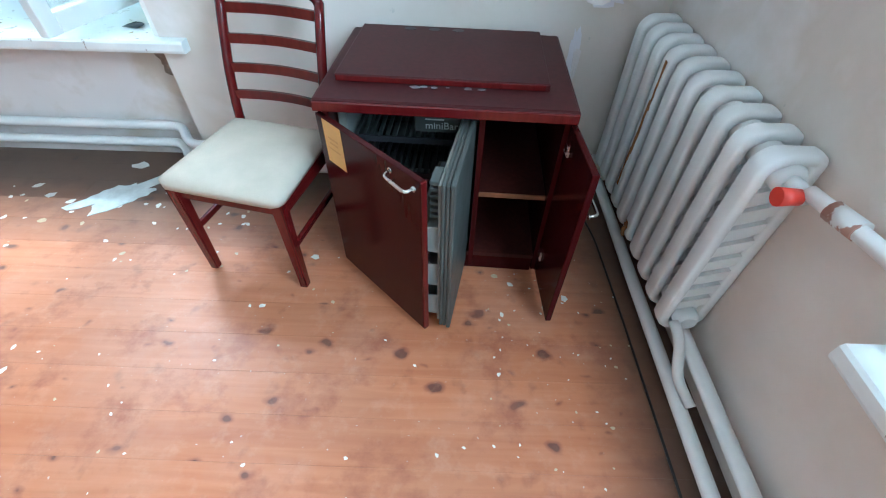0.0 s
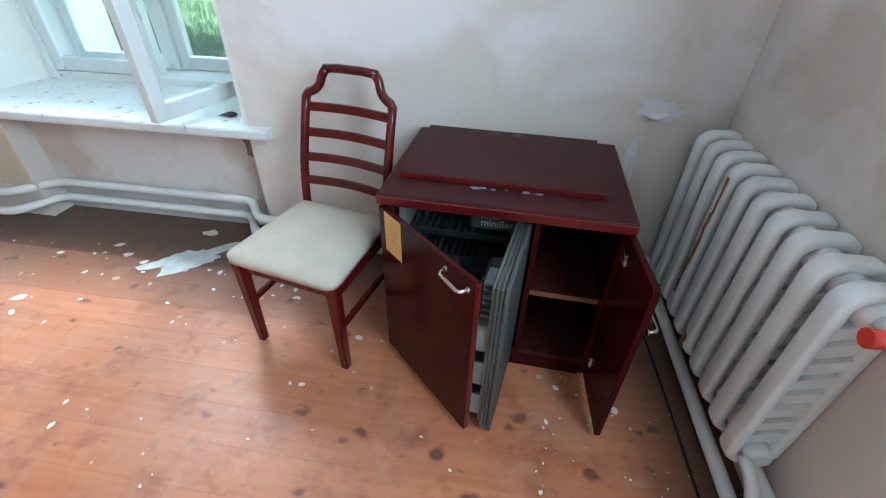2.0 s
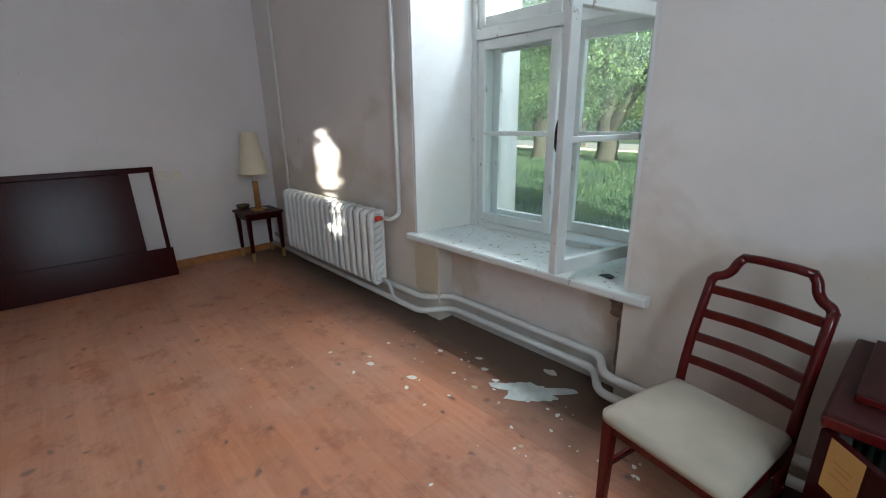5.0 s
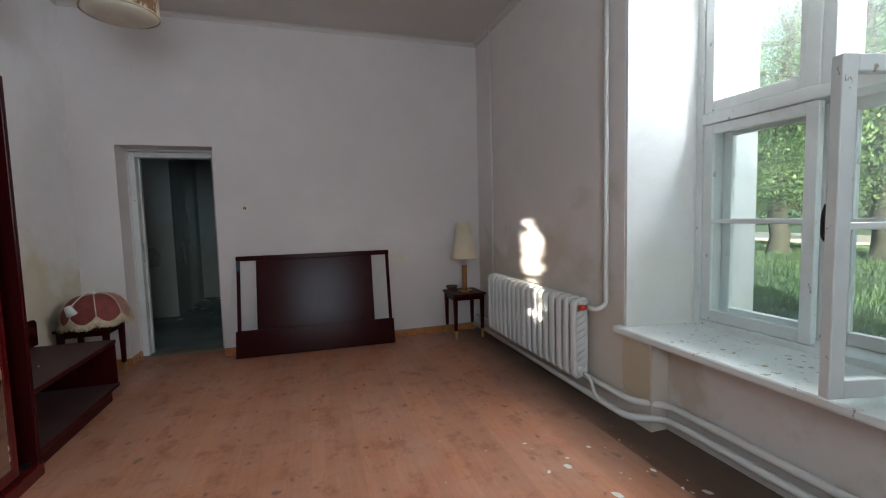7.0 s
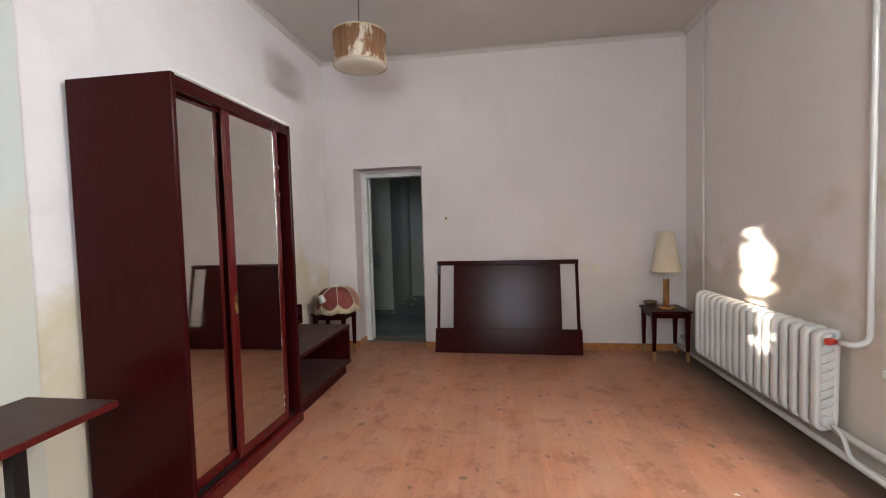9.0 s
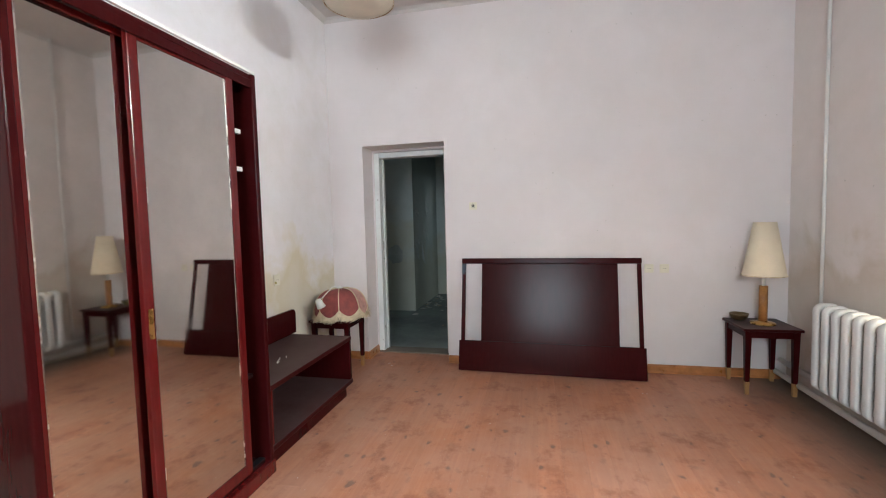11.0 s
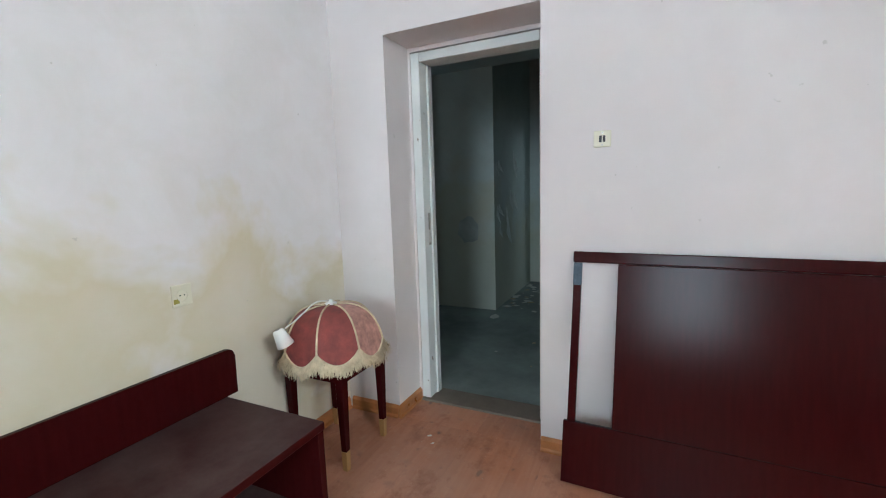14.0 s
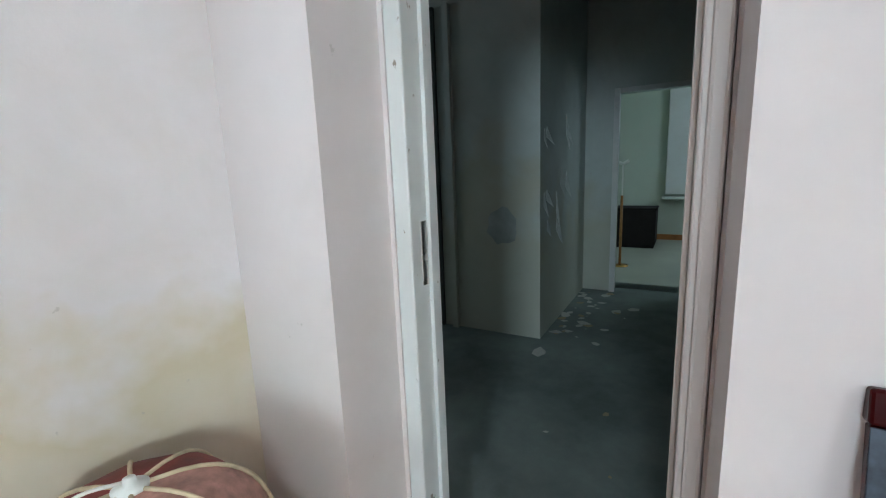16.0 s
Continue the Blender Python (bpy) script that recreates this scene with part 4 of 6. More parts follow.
def headboard():
    """Bed headboard leaning against the wall, with two open slots. Local x along the wall, y thickness, z up its face."""
    h = thing("headboard", pose(-4.648, -0.510, 0.010, 0, 0, 88.2) @ pose(0, 0, 0, -11.6, 0, 0), "dark mahogany bed headboard with two open slots, leaning on the wall", "headboard")
    W, H, T = 1.615, 1.046, 0.026
    # in local frame: x -> world +y, y -> world -x (towards the wall)
    f = 0.035
    box_part("lower_board", (-0.005, W + 0.005, 0.0, T, 0.0, 0.272), M_MAHO, h, 0.003)
    box_part("centre_panel", (0.202, W - 0.206, 0.001, T - 0.001, 0.2745, H - 0.052), M_MAHO, h, 0.003)
    box_part("stile", (0.012, 0.012 + f, 0.002, T - 0.001, 0.2725, H - 0.052), M_MAHO, h, 0.003)
    box_part("stile", (W - 0.012 - f, W - 0.012, 0.002, T - 0.001, 0.2725, H - 0.052), M_MAHO, h, 0.003)
    box_part("top_rail", (0.008, W - 0.008, -0.006, T + 0.004, H - 0.050, H), M_MAHO, h, 0.005)
    box_part("steel_bracket", (0.011, 0.049, -0.0015, 0.0012, H - 0.155, H - 0.053), plain("blued_steel", (0.05, 0.06, 0.075), 0.4, 0.7, var=0.4, scale=40), h, 0.001, "dark steel bracket plate")
    box_part("seam_strip", (0.03, W - 0.03, 0.010, T - 0.006, 0.2705, 0.2755), M_BLACK, h, 0)


headboard()


def side_table(m, label):
    """Small square table with tapered legs that end in pale wooden feet."""
    t = thing("side_table", m, label, "side table", "small square side tables")
    S, H = 0.40, 0.52
    box_part("tabletop", (0, S, 0, S, H - 0.022, H), M_MAHO_DUST, t, 0.005)
    for nm, d in (("apron", (0.05, S - 0.05, 0.022, 0.04, H - 0.075, H - 0.023)), ("apron", (0.05, S - 0.05, S - 0.04, S - 0.022, H - 0.075, H - 0.023)),
                  ("apron", (0.022, 0.04, 0.05, S - 0.05, H - 0.075, H - 0.023)), ("apron", (S - 0.04, S - 0.022, 0.05, S - 0.05, H - 0.075, H - 0.023))):
        box_part(nm, d, M_MAHO, t, 0.002)
    for sx in (0.016, S - 0.062):
        for sy in (0.016, S - 0.062):
            bm = bmesh.new()
            bm_box(bm, sx, sx + 0.046, sy, sy + 0.046, 0.10, H - 0.023)
            cx, cy = sx + 0.023, sy + 0.023
            for v in bm.verts:
                if v.co.z < 0.2:
                    v.co.x, v.co.y = cx + (v.co.x - cx) * 0.68, cy + (v.co.y - cy) * 0.68
            bmesh.ops.bevel(bm, geom=bm.edges[:], offset=0.003, segments=1, affect="EDGES")
            lg = part("leg", bm, M_MAHO, t)
            bm = bmesh.new()
            bm_box(bm, cx - 0.0155, cx + 0.0155, cy - 0.0155, cy + 0.0155, 0.0, 0.0995)
            for v in bm.verts:
                if v.co.z < 0.05:
                    v.co.x, v.co.y = cx + (v.co.x - cx) * 0.8, cy + (v.co.y - cy) * 0.8
            part("foot", bm, plain("pale_wood_foot", (0.34, 0.19, 0.07), 0.4) if not bpy.data.materials.get("pale_wood_foot") else bpy.data.materials["pale_wood_foot"], lg, "pale unpainted wooden foot")
    return t


side_table(pose(-4.83, 1.745, 0), "small dark mahogany side table in the corner")
side_table(pose(-4.705, -1.838, 0), "small dark mahogany side table by the doorway")


def table_lamp():
    l = thing("table_lamp", pose(-4.62, 1.955, 0.5202), "table lamp with cream cone shade and amber stem on brass foot", "table lamp")
    bm = bmesh.new()
    bm_lathe(bm, [(0.001, 0), (0.085, 0), (0.088, 0.006), (0.082, 0.014), (0.04, 0.02), (0.028, 0.026), (0.001, 0.026)], 28)
    part("base", bm, M_BRASS, l)
    bm = bmesh.new()
    bm_lathe(bm, [(0.001, 0.026), (0.030, 0.026), (0.030, 0.305), (0.001, 0.305)], 20)
    part("stem", bm, M_AMBER, l)
    bm = bmesh.new()
    bm_lathe(bm, [(0.001, 0.305), (0.012, 0.305), (0.012, 0.40), (0.02, 0.40), (0.02, 0.46), (0.001, 0.46)], 14)
    part("socket", bm, M_WHITE_PL, l)
    bm = bmesh.new()
    bm_lathe(bm, [(0.148, 0.385), (0.076, 0.805), (0.073, 0.805), (0.145, 0.385), (0.148, 0.385)], 36)
    sh = part("shade", bm, M_SHADE, l)
    bm = bmesh.new()
    bm_lathe(bm, [(0.1475, 0.384), (0.1505, 0.384), (0.1505, 0.392), (0.1475, 0.392), (0.1475, 0.384)], 36)
    part("rim_tape", bm, M_FRINGE, sh)
    bm = bmesh.new()
    for k in range(3):
        a = k * math.tau / 3
        bm_ring_sweep(bm, [(0.018 * math.cos(a), 0.018 * math.sin(a), 0.44), (0.074 * math.cos(a), 0.074 * math.sin(a), 0.79)], 0.002, 5)
    part("shade_carrier", bm, M_STEEL, sh)


table_lamp()
bowl = thing("bowl", pose(-4.75, 1.84, 0.5202), "small dark tarnished brass bowl on the side table", "bowl")
bm = bmesh.new()
bm_lathe(bm, [(0.001, 0.0), (0.035, 0.0), (0.055, 0.015), (0.068, 0.045), (0.070, 0.055), (0.066, 0.055), (0.050, 0.02), (0.001, 0.008)], 24)
part("body", bm, M_BRASS_DARK, bowl)


def fringed_shade():
    """A Victorian-style pendant shade set down on the table by the doorway, its white holder hanging over the side."""
    s = thing("pendant_shade", pose(-4.405, -1.555, 0.5425, 2, -3, 22), "red velvet pendant lampshade with cream fringe lying on the table", "lampshade")
    n, R, Hh = 8, 0.226, 0.262
    rnd = random.Random(5)

    def prof(t):
        # t 0 rim .. 1 top: a bell with a flared rim
        a = t * math.pi / 2
        return R * (0.10 + 0.90 * math.cos(a) ** 0.72) + 0.012 * (1 - t) ** 6, 0.085 + (Hh - 0.085) * math.sin(a) ** 0.95

    def rim(u):
        # u 0..1 across a panel: the scalloped lower edge, low in the middle
        return 0.060 * (1 - (2 * u - 1) ** 2)

    for p in range(n):
        bm = bmesh.new()
        rows = []
        for i in range(11):
            t = i / 10
            row = []
            for k in range(11):
                u = k / 10
                a = (p + u) * math.tau / n
                r, z = prof(t)
                r *= 0.955 + 0.045 * abs(2 * u - 1) + 0.012 * noise.noise(Vector((a * 3, t * 4, p)))
                row.append(bm.verts.new((r * math.cos(a), r * math.sin(a), z - rim(u) * (1 - t) ** 4)))
            rows.append(row)
        for r0, r1 in zip(rows, rows[1:]):
            for k in range(10):
                bm.faces.new((r0[k], r0[k + 1], r1[k + 1], r1[k])).smooth = True
        pale = p in (1, 2)
        part("panel", bm, M_VELVET_PALE if pale else M_VELVET, s, "faded crinkled satin panel" if pale else "")
        bm = bmesh.new()
        a = p * math.tau / n
        pts = [(prof(i / 10)[0] * 1.012 * math.cos(a), prof(i / 10)[0] * 1.012 * math.sin(a), prof(i / 10)[1] + 0.002) for i in range(11)]
        bm_ring_sweep(bm, pts, 0.0045, 6)
        part("braid", bm, M_FRINGE, s)
        bm = bmesh.new()
        pts = []
        for k in range(11):
            u = k / 10
            a = (p + u) * math.tau / n
            r = prof(0)[0] * (0.955 + 0.045 * abs(2 * u - 1)) + 0.004
            pts.append((r * math.cos(a), r * math.sin(a), prof(0)[1] - rim(u)))
        bm_ring_sweep(bm, pts, 0.005, 6)
        part("rim_braid", bm, M_FRINGE, s)
    # many fine threads hang from the scalloped rim, some tangled
    verts, faces = [], []
    for k in range(1500):
        u = k / 1500 * n
        f = u - int(u)
        a = u * math.tau / n
        r = prof(0)[0] * (0.955 + 0.045 * abs(2 * f - 1)) + rnd.uniform(-0.003, 0.009)
        z0 = prof(0)[1] - rim(f) + 0.004
        ln = rnd.uniform(0.036, 0.055) + (0.030 * (1 - math.sin(f * math.pi)))
        if rnd.random() < 0.1:
            ln *= rnd.uniform(0.4, 1.35)
        da = rnd.gauss(0, 0.035)
        fl = rnd.uniform(0.0, 0.03)
        b = len(verts)
        for q, dw, dr in ((0, 0.0022, 0), (0.5, 0.0024, fl), (1.0, 0.0008, fl * 1.2 + rnd.uniform(-0.008, 0.008))):
            aa = a + da * q
            for s2 in (-1, 1):
                z = z0 - ln * q
                rr = r + dr
                if rr < 0.21 and z < -0.018:
                    z = -0.018 + rnd.uniform(0, 0.004)
                verts.append((rr * math.cos(aa) - s2 * dw * math.sin(aa), rr * math.sin(aa) + s2 * dw * math.cos(aa), z))
        faces += [(b, b + 1, b + 3, b + 2), (b + 2, b + 3, b + 5, b + 4)]
    me = bpy.data.meshes.new("fringe")
    me.from_pydata(verts, [], faces)
    me.materials.append(M_FRINGE)
    fr = new("fringe", me)
    fr.parent = s
    tagged(fr, "frayed cream thread fringe", kind="stuff")
    bm = bmesh.new()
    bm_lathe(bm, [(0.001, Hh - 0.004), (0.030, Hh - 0.004), (0.030, Hh + 0.006), (0.012, Hh + 0.012), (0.010, Hh + 0.022), (0.001, Hh + 0.022)], 18)
    part("cap", bm, M_WHITE_PL, s, "white plastic cap")
    bm = bmesh.new()
    bm_ring_sweep(bm, curve_pts([(0.0, 0.0, Hh + 0.015), (0.06, -0.05, Hh + 0.03), (0.14, -0.12, Hh - 0.04), (0.20, -0.15, 0.20)], 0.06), 0.0035, 6)
    part("cable", bm, M_WHITE_PL, s)
    bm = bmesh.new()
    bm_lathe(bm, [(0.012, 0.05), (0.024, 0.045), (0.038, -0.03), (0.036, -0.03), (0.022, 0.04), (0.001, 0.04)], 18)
    bmesh.ops.transform(bm, matrix=pose(0.208, -0.158, 0.155, 18, 12, 0), verts=bm.verts[:])
    part("lamp_holder", bm, M_WHITE_PL, s, "white plastic bulb holder cover")


fringed_shade()


def ceiling_lamp():
    l = thing("ceiling_lamp", pose(-3.5, -0.90, 2.82), "drum ceiling lampshade of torn brown and cream fabric", "ceiling lamp")
    bm = bmesh.new()
    bm_lathe(bm, [(0.225, 0.0), (0.225, 0.27), (0.222, 0.27), (0.222, 0.0), (0.225, 0.0)], 40)
    m, nt, b = tree_of("torn_shade_fabric")
    n1 = noise_node(nt, 5, 6, 0.7, stretch=(1, 1, 0.35))
    n2 = noise_node(nt, 60, 3, stretch=(1, 1, 0.05))
    c = mix(nt, ramp(nt, n1.outputs["Fac"], [(0.48, 0.0), (0.53, 1.0)]).outputs["Color"], (0.70, 0.64, 0.52), (0.22, 0.10, 0.045))
    c = mix(nt, ramp(nt, n2.outputs["Fac"], [(0.4, 0.0), (0.7, 0.5)]).outputs["Color"], c, (0.40, 0.24, 0.12))
    link(nt, c, b.inputs["Base Color"])
    b.inputs["Roughness"].default_value = 0.9
    sh = part("shade", bm, m, l)
    for z in (0.0, 0.262):
        bm = bmesh.new()
        bm_lathe(bm, [(0.2255, z), (0.229, z), (0.229, z + 0.010), (0.2255, z + 0.010), (0.2255, z)], 40)
        part("rim", bm, M_FRINGE, sh)
    bm = bmesh.new()
    bm_lathe(bm, [(0.001, -0.03), (0.12, -0.028), (0.19, -0.015), (0.2215, 0.004), (0.2215, 0.008), (0.001, 0.0)], 36)
    part("diffuser", bm, plain("diffuser_paper", (0.70, 0.66, 0.54), 0.6, var=0.1), l, "yellowed diffuser disc")
    bm = bmesh.new()
    bm_ring_sweep(bm, [(0, 0, 0.02), (0, 0, 0.615)], 0.004, 8)
    part("rod", bm, M_BRASS_DARK, l)
    bm = bmesh.new()
    bm_lathe(bm, [(0.05, 0.62), (0.05, 0.60), (0.02, 0.58), (0.006, 0.57)], 18)
    part("ceiling_rose", bm, M_WHITE_PL, l)
    for k in range(3):
        a = k * math.tau / 3
        bm = bmesh.new()
        bm_ring_sweep(bm, [(0, 0, 0.2), (0.222 * math.cos(a), 0.222 * math.sin(a), 0.264)], 0.003, 5)
        part("spoke", bm, M_STEEL, l)


ceiling_lamp()


def desk():
    d = thing("desk", pose(-1.50, YS + 0.014, 0), "narrow dark mahogany desk on a black metal leg frame", "desk")
    box_part("desktop", (0, 1.25, 0, 0.455, 0.69, 0.72), M_MAHO_DUST, d, 0.004)
    box_part("edge_band", (0.0, 1.25, 0.4555, 0.462, 0.691, 0.719), M_MAHO_RED, d, 0.002)
    for x in (0.20, 1.0):
        box_part("leg", (x, x + 0.05, 0.20, 0.25, 0.02, 0.69), M_BLACK, d, 0.003)
        box_part("foot", (x - 0.005, x + 0.055, 0.02, 0.42, 0.0, 0.02), M_BLACK, d, 0.003)


desk()


def chair():
    """Dining chair with a ladder back. Local origin between the front legs, y to the back."""
    c = thing("dining_chair", pose(-0.305, 1.565, 0, 0, 0, -12), "dark red wooden ladder-back chair with cream upholstered seat", "chair")
    M = M_MAHO_RED
    W = 0.43
    fw = W / 2 - 0.025
    for s in (-1, 1):
        bm = bmesh.new()
        bm_box(bm, s * fw - 0.021, s * fw + 0.021, -0.020, 0.022, 0, 0.405)
        for v in bm.verts:
            if v.co.z < 0.1:
                v.co.x, v.co.y = s * fw + (v.co.x - s * fw) * 0.72, (v.co.y) * 0.72
        bmesh.ops.bevel(bm, geom=bm.edges[:], offset=0.004, segments=2, affect="EDGES")
        part("front_leg", bm, M, c)
        # rear leg and back post in one curved piece
        bx = 0.185
        pts = [(s * bx * 0.93, 0.47, 0.0), (s * bx * 0.97, 0.415, 0.22), (s * bx, 0.40, 0.42), (s * bx * 0.99, 0.425, 0.58), (s * bx * 0.98, 0.475, 0.745), (s * bx * 0.975, 0.505, 0.83)]
        bm = bmesh.new()
        rings = bm_ring_sweep(bm, curve_pts(pts, 0.06, 3), 0.017, 10)
        part("rear_post", bm, M, c)
        # scooped shoulder up to the raised top rail
        bm = bmesh.new()
        sh = [(s * bx * 0.975, 0.503, 0.822), (s * 0.172, 0.507, 0.838), (s * 0.145, 0.515, 0.848), (s * 0.125, 0.525, 0.87), (s * 0.118, 0.533, 0.90), (s * 0.100, 0.538, 0.922)]
        bm_ring_sweep(bm, curve_pts(sh, 0.02, 3), [0.017] * len(curve_pts(sh, 0.02, 3)), 10)
        part("shoulder", bm, M, c)
        box_part("side_rail", (s * 0.195 - 0.010, s * 0.195 + 0.010, 0.02, 0.395, 0.352, 0.405), M, c, 0.003)
        box_part("side_stretcher", (s * 0.192 - 0.008, s * 0.192 + 0.008, 0.02, 0.41, 0.19, 0.215), M, c, 0.003)
    bm = bmesh.new()
    bm_ring_sweep(bm, [(-0.108, 0.538, 0.922), (-0.05, 0.542, 0.926), (0.05, 0.542, 0.926), (0.108, 0.538, 0.922)], 0.016, 10)
    part("top_rail", bm, M, c)
    for z, y in ((0.52, 0.425), (0.61, 0.447), (0.70, 0.475), (0.79, 0.505)):
        bm = bmesh.new()
        pts = [(-0.175 + 0.35 * k / 8, y - 0.012 + 0.022 * math.sin(k / 8 * math.pi), z) for k in range(9)]
        for (x0, y0, z0), (x1, y1, z1) in zip(pts, pts[1:]):
            q = [(x0, y0 - 0.006), (x1, y1 - 0.006), (x1, y1 + 0.006), (x0, y0 + 0.006)]
            bm_prism(bm, q, "z", z - 0.016, z + 0.016)
        bmesh.ops.remove_doubles(bm, verts=bm.verts[:], dist=0.0005)
        part("slat", bm, M, c)
    box_part("front_rail", (-fw + 0.018, fw - 0.018, -0.006, 0.012, 0.352, 0.405), M, c, 0.003)
    box_part("back_rail", (-0.165, 0.165, 0.392, 0.408, 0.352, 0.405), M, c, 0.003)
    # cushion: trapezoid with rounded corners and a soft crown
    bm = bmesh.new()
    N = 14
    grid = []
    for j in range(N + 1):
        v = j / N
        half = 0.222 - 0.022 * v
        row = []
        for i in range(N + 1):
            u = 2 * i / N - 1
            x, y = u * half, -0.035 + 0.43 * v
            cx, cy = abs(u), abs(2 * v - 1)
            k = 1.0
            if cx > 0.8 and cy > 0.8:
                q = math.hypot((cx - 0.8) / 0.2, (cy - 0.8) / 0.2)
                if q > 1:
                    x -= math.copysign((cx - 0.8) * (1 - 1 / q) * half, u)
                    y -= math.copysign((cy - 0.8) * (1 - 1 / q) * 0.215, 2 * v - 1)
            edge = max(cx, cy)
            z = 0.452 - 0.022 * max(0.0, (edge - 0.75) / 0.25) ** 2 + 0.006 * (1 - cx * cx) * (1 - cy * cy)
            row.append(bm.verts.new((x, y, z)))
        grid.append(row)
    for j in range(N):
        for i in range(N):
            bm.faces.new((grid[j][i], grid[j][i + 1], grid[j + 1][i + 1], grid[j + 1][i])).smooth = True
    ring = bm.edges[:]
    border = [e for e in ring if len(e.link_faces) == 1]
    ext = bmesh.ops.extrude_edge_only(bm, edges=border)
    vs = [g for g in ext["geom"] if isinstance(g, bmesh.types.BMVert)]
    for v in vs:
        v.co.z = 0.4065
        v.co.x *= 0.985
    bmesh.ops.contextual_create(bm, geom=[e for e in bm.edges if len(e.link_faces) == 1])
    part("seat_cushion", bm, M_CREAM, c, "cream velour seat cushion, soiled")


chair()


def minibar_cabinet():
    """Hotel minibar cabinet, both doors open. Local x along its front, y to the back, z up."""
    c = thing("minibar_cabinet", pose(0.028, 1.640, 0, 0, 0, -2.6), "dark mahogany minibar cabinet with both doors open", "cabinet")
    W, D, H = 0.74, 0.565, 0.70
    # top with rounded nosing
    box_part("top", (-0.012, W + 0.004, -0.012, D, H - 0.036, H), M_MAHO_TOP, c, 0.010)
    box_part("front_edge", (-0.008, W, -0.020, -0.0122, H - 0.033, H - 0.003), M_MAHO_RED, c, 0.0035, "polished red edge of the top")
    box_part("side_panel", (0.004, 0.022, 0.02, D - 0.01, 0.02, H - 0.037), M_MAHO, c, 0.002)
    box_part("side_panel", (W - 0.026, W - 0.008, 0.02, D - 0.01, 0.02, H - 0.037), M_MAHO, c, 0.002)
    box_part("partition", (0.468, 0.486, 0.02, D - 0.01, 0.02, H - 0.037), M_MAHO, c, 0.002)
    box_part("back_panel", (0.022, W - 0.026, D - 0.022, D - 0.012, 0.05, H - 0.04), M_MAHO_IN, c, 0)
    box_part("bottom_panel", (0.022, W - 0.026, 0.022, D - 0.024, 0.075, 0.093), M_MAHO_IN, c, 0)
    box_part("plinth", (0.022, W - 0.026, 0.03, 0.045, 0.0, 0.074), M_MAHO, c, 0.002)
    box_part("shelf", (0.487, W - 0.027, 0.05, D - 0.024, 0.345, 0.363), M_MAHO_IN, c, 0.002)
    box_part("shelf_edge", (0.487, W - 0.027, 0.044, 0.0495, 0.345, 0.363), plain("worn_shelf_edge", (0.20, 0.075, 0.03), 0.5, var=0.3, scale=20), c, 0.001, "orange wood shelf edge")
    # refrigerator box
    fr = new("refrigerator")
    fr.parent = c
    for d in ((0.026, 0.052, 0.09, D - 0.05, 0.10, H - 0.06), (0.44, 0.464, 0.09, D - 0.05, 0.10, H - 0.06), (0.052, 0.44, 0.09, D - 0.05, 0.10, 0.13), (0.052, 0.44, 0.09, D - 0.05, H - 0.085, H - 0.06)):
        box_part("liner", d, M_GREY_LT, fr, 0.004)
    box_part("liner_back", (0.052, 0.44, D - 0.075, D - 0.052, 0.13, H - 0.085), M_GREY_PL, fr, 0)
    for z, y1 in ((0.50, D - 0.12), (0.36, D - 0.10), (0.22, D - 0.1)):
        box_part("rack_rail", (0.056, 0.436, 0.105, 0.115, z, z + 0.022), M_DARK_PL, fr, 0.002, "black bottle rack rail")
        box_part("rack_rail", (0.056, 0.436, y1 - 0.01, y1, z, z + 0.022), M_DARK_PL, fr, 0.002, "black bottle rack rail")
        bm = bmesh.new()
        bm_box(bm, 0, 0.011, 0.116, y1 - 0.011, z + 0.004, z + 0.016)
        slat = mesh_of("rack_slat", bm, M_GREY_PL)
        for k in range(15):
            ob = new("rack_slat", slat)
            ob.matrix_basis = pose(0.062 + k * 0.0255, 0, 0)
            ob.parent = fr
    bx = box_part("control_box", (0.265, 0.425, 0.105, 0.23, 0.545, 0.612), M_GREY_PL, fr, 0.006, "grey control box lettered miniBar")
    cu = bpy.data.curves.new("lettering", "FONT")
    cu.body, cu.size, cu.extrude, cu.align_x = "miniBar", 0.034, 0.0006, "CENTER"
    tx = new("lettering", cu)
    me = bpy.data.meshes.new_from_object(tx)
    bpy.data.objects.remove(tx)
    me.materials.append(M_PRINT)
    tx = new("lettering", me)
    tx.matrix_basis = pose(0.352, 0.1045, 0.560, 90, 0, 0)
    tx.parent = bx
    bm = bmesh.new()
    bm_box(bm, 0.30, 0.36, 0.1038, 0.1046, 0.590, 0.5945)
    part("small_print", bm, M_PRINT, bx)
    # left wooden door
    ld = new("door")
    ld.matrix_basis = pose(0.006, 0.006, 0, 0, 0, -41.5)
    ld.parent = c
    box_part("leaf", (0.0, 0.452, -0.019, 0.0, 0.045, H - 0.042), M_MAHO, ld, 0.003)
    box_part("leaf_edge", (0.4522, 0.456, -0.0185, -0.0005, 0.047, H - 0.044), M_MAHO_RED, ld, 0.001)
    def handle(x, y, z, sgn, turn):
        bm = bmesh.new()
        pts = curve_pts([(x - 0.045, y, z), (x - 0.040, y + sgn * 0.028, z), (x + 0.040, y + sgn * 0.028, z), (x + 0.045, y, z)], 0.03, 6)
        bm_ring_sweep(bm, pts, 0.0045, 8)
        for q in (-0.045, 0.045):
            bm_ring_sweep(bm, [(x + q, y, z), (x + q, y + sgn * 0.004, z)], 0.008, 10)
        bmesh.ops.transform(bm, matrix=Matrix.Translation((x, y, z)) @ pose(0, 0, 0, 0, turn, 0) @ Matrix.Translation((-x, -y, -z)), verts=bm.verts[:])
        return bm
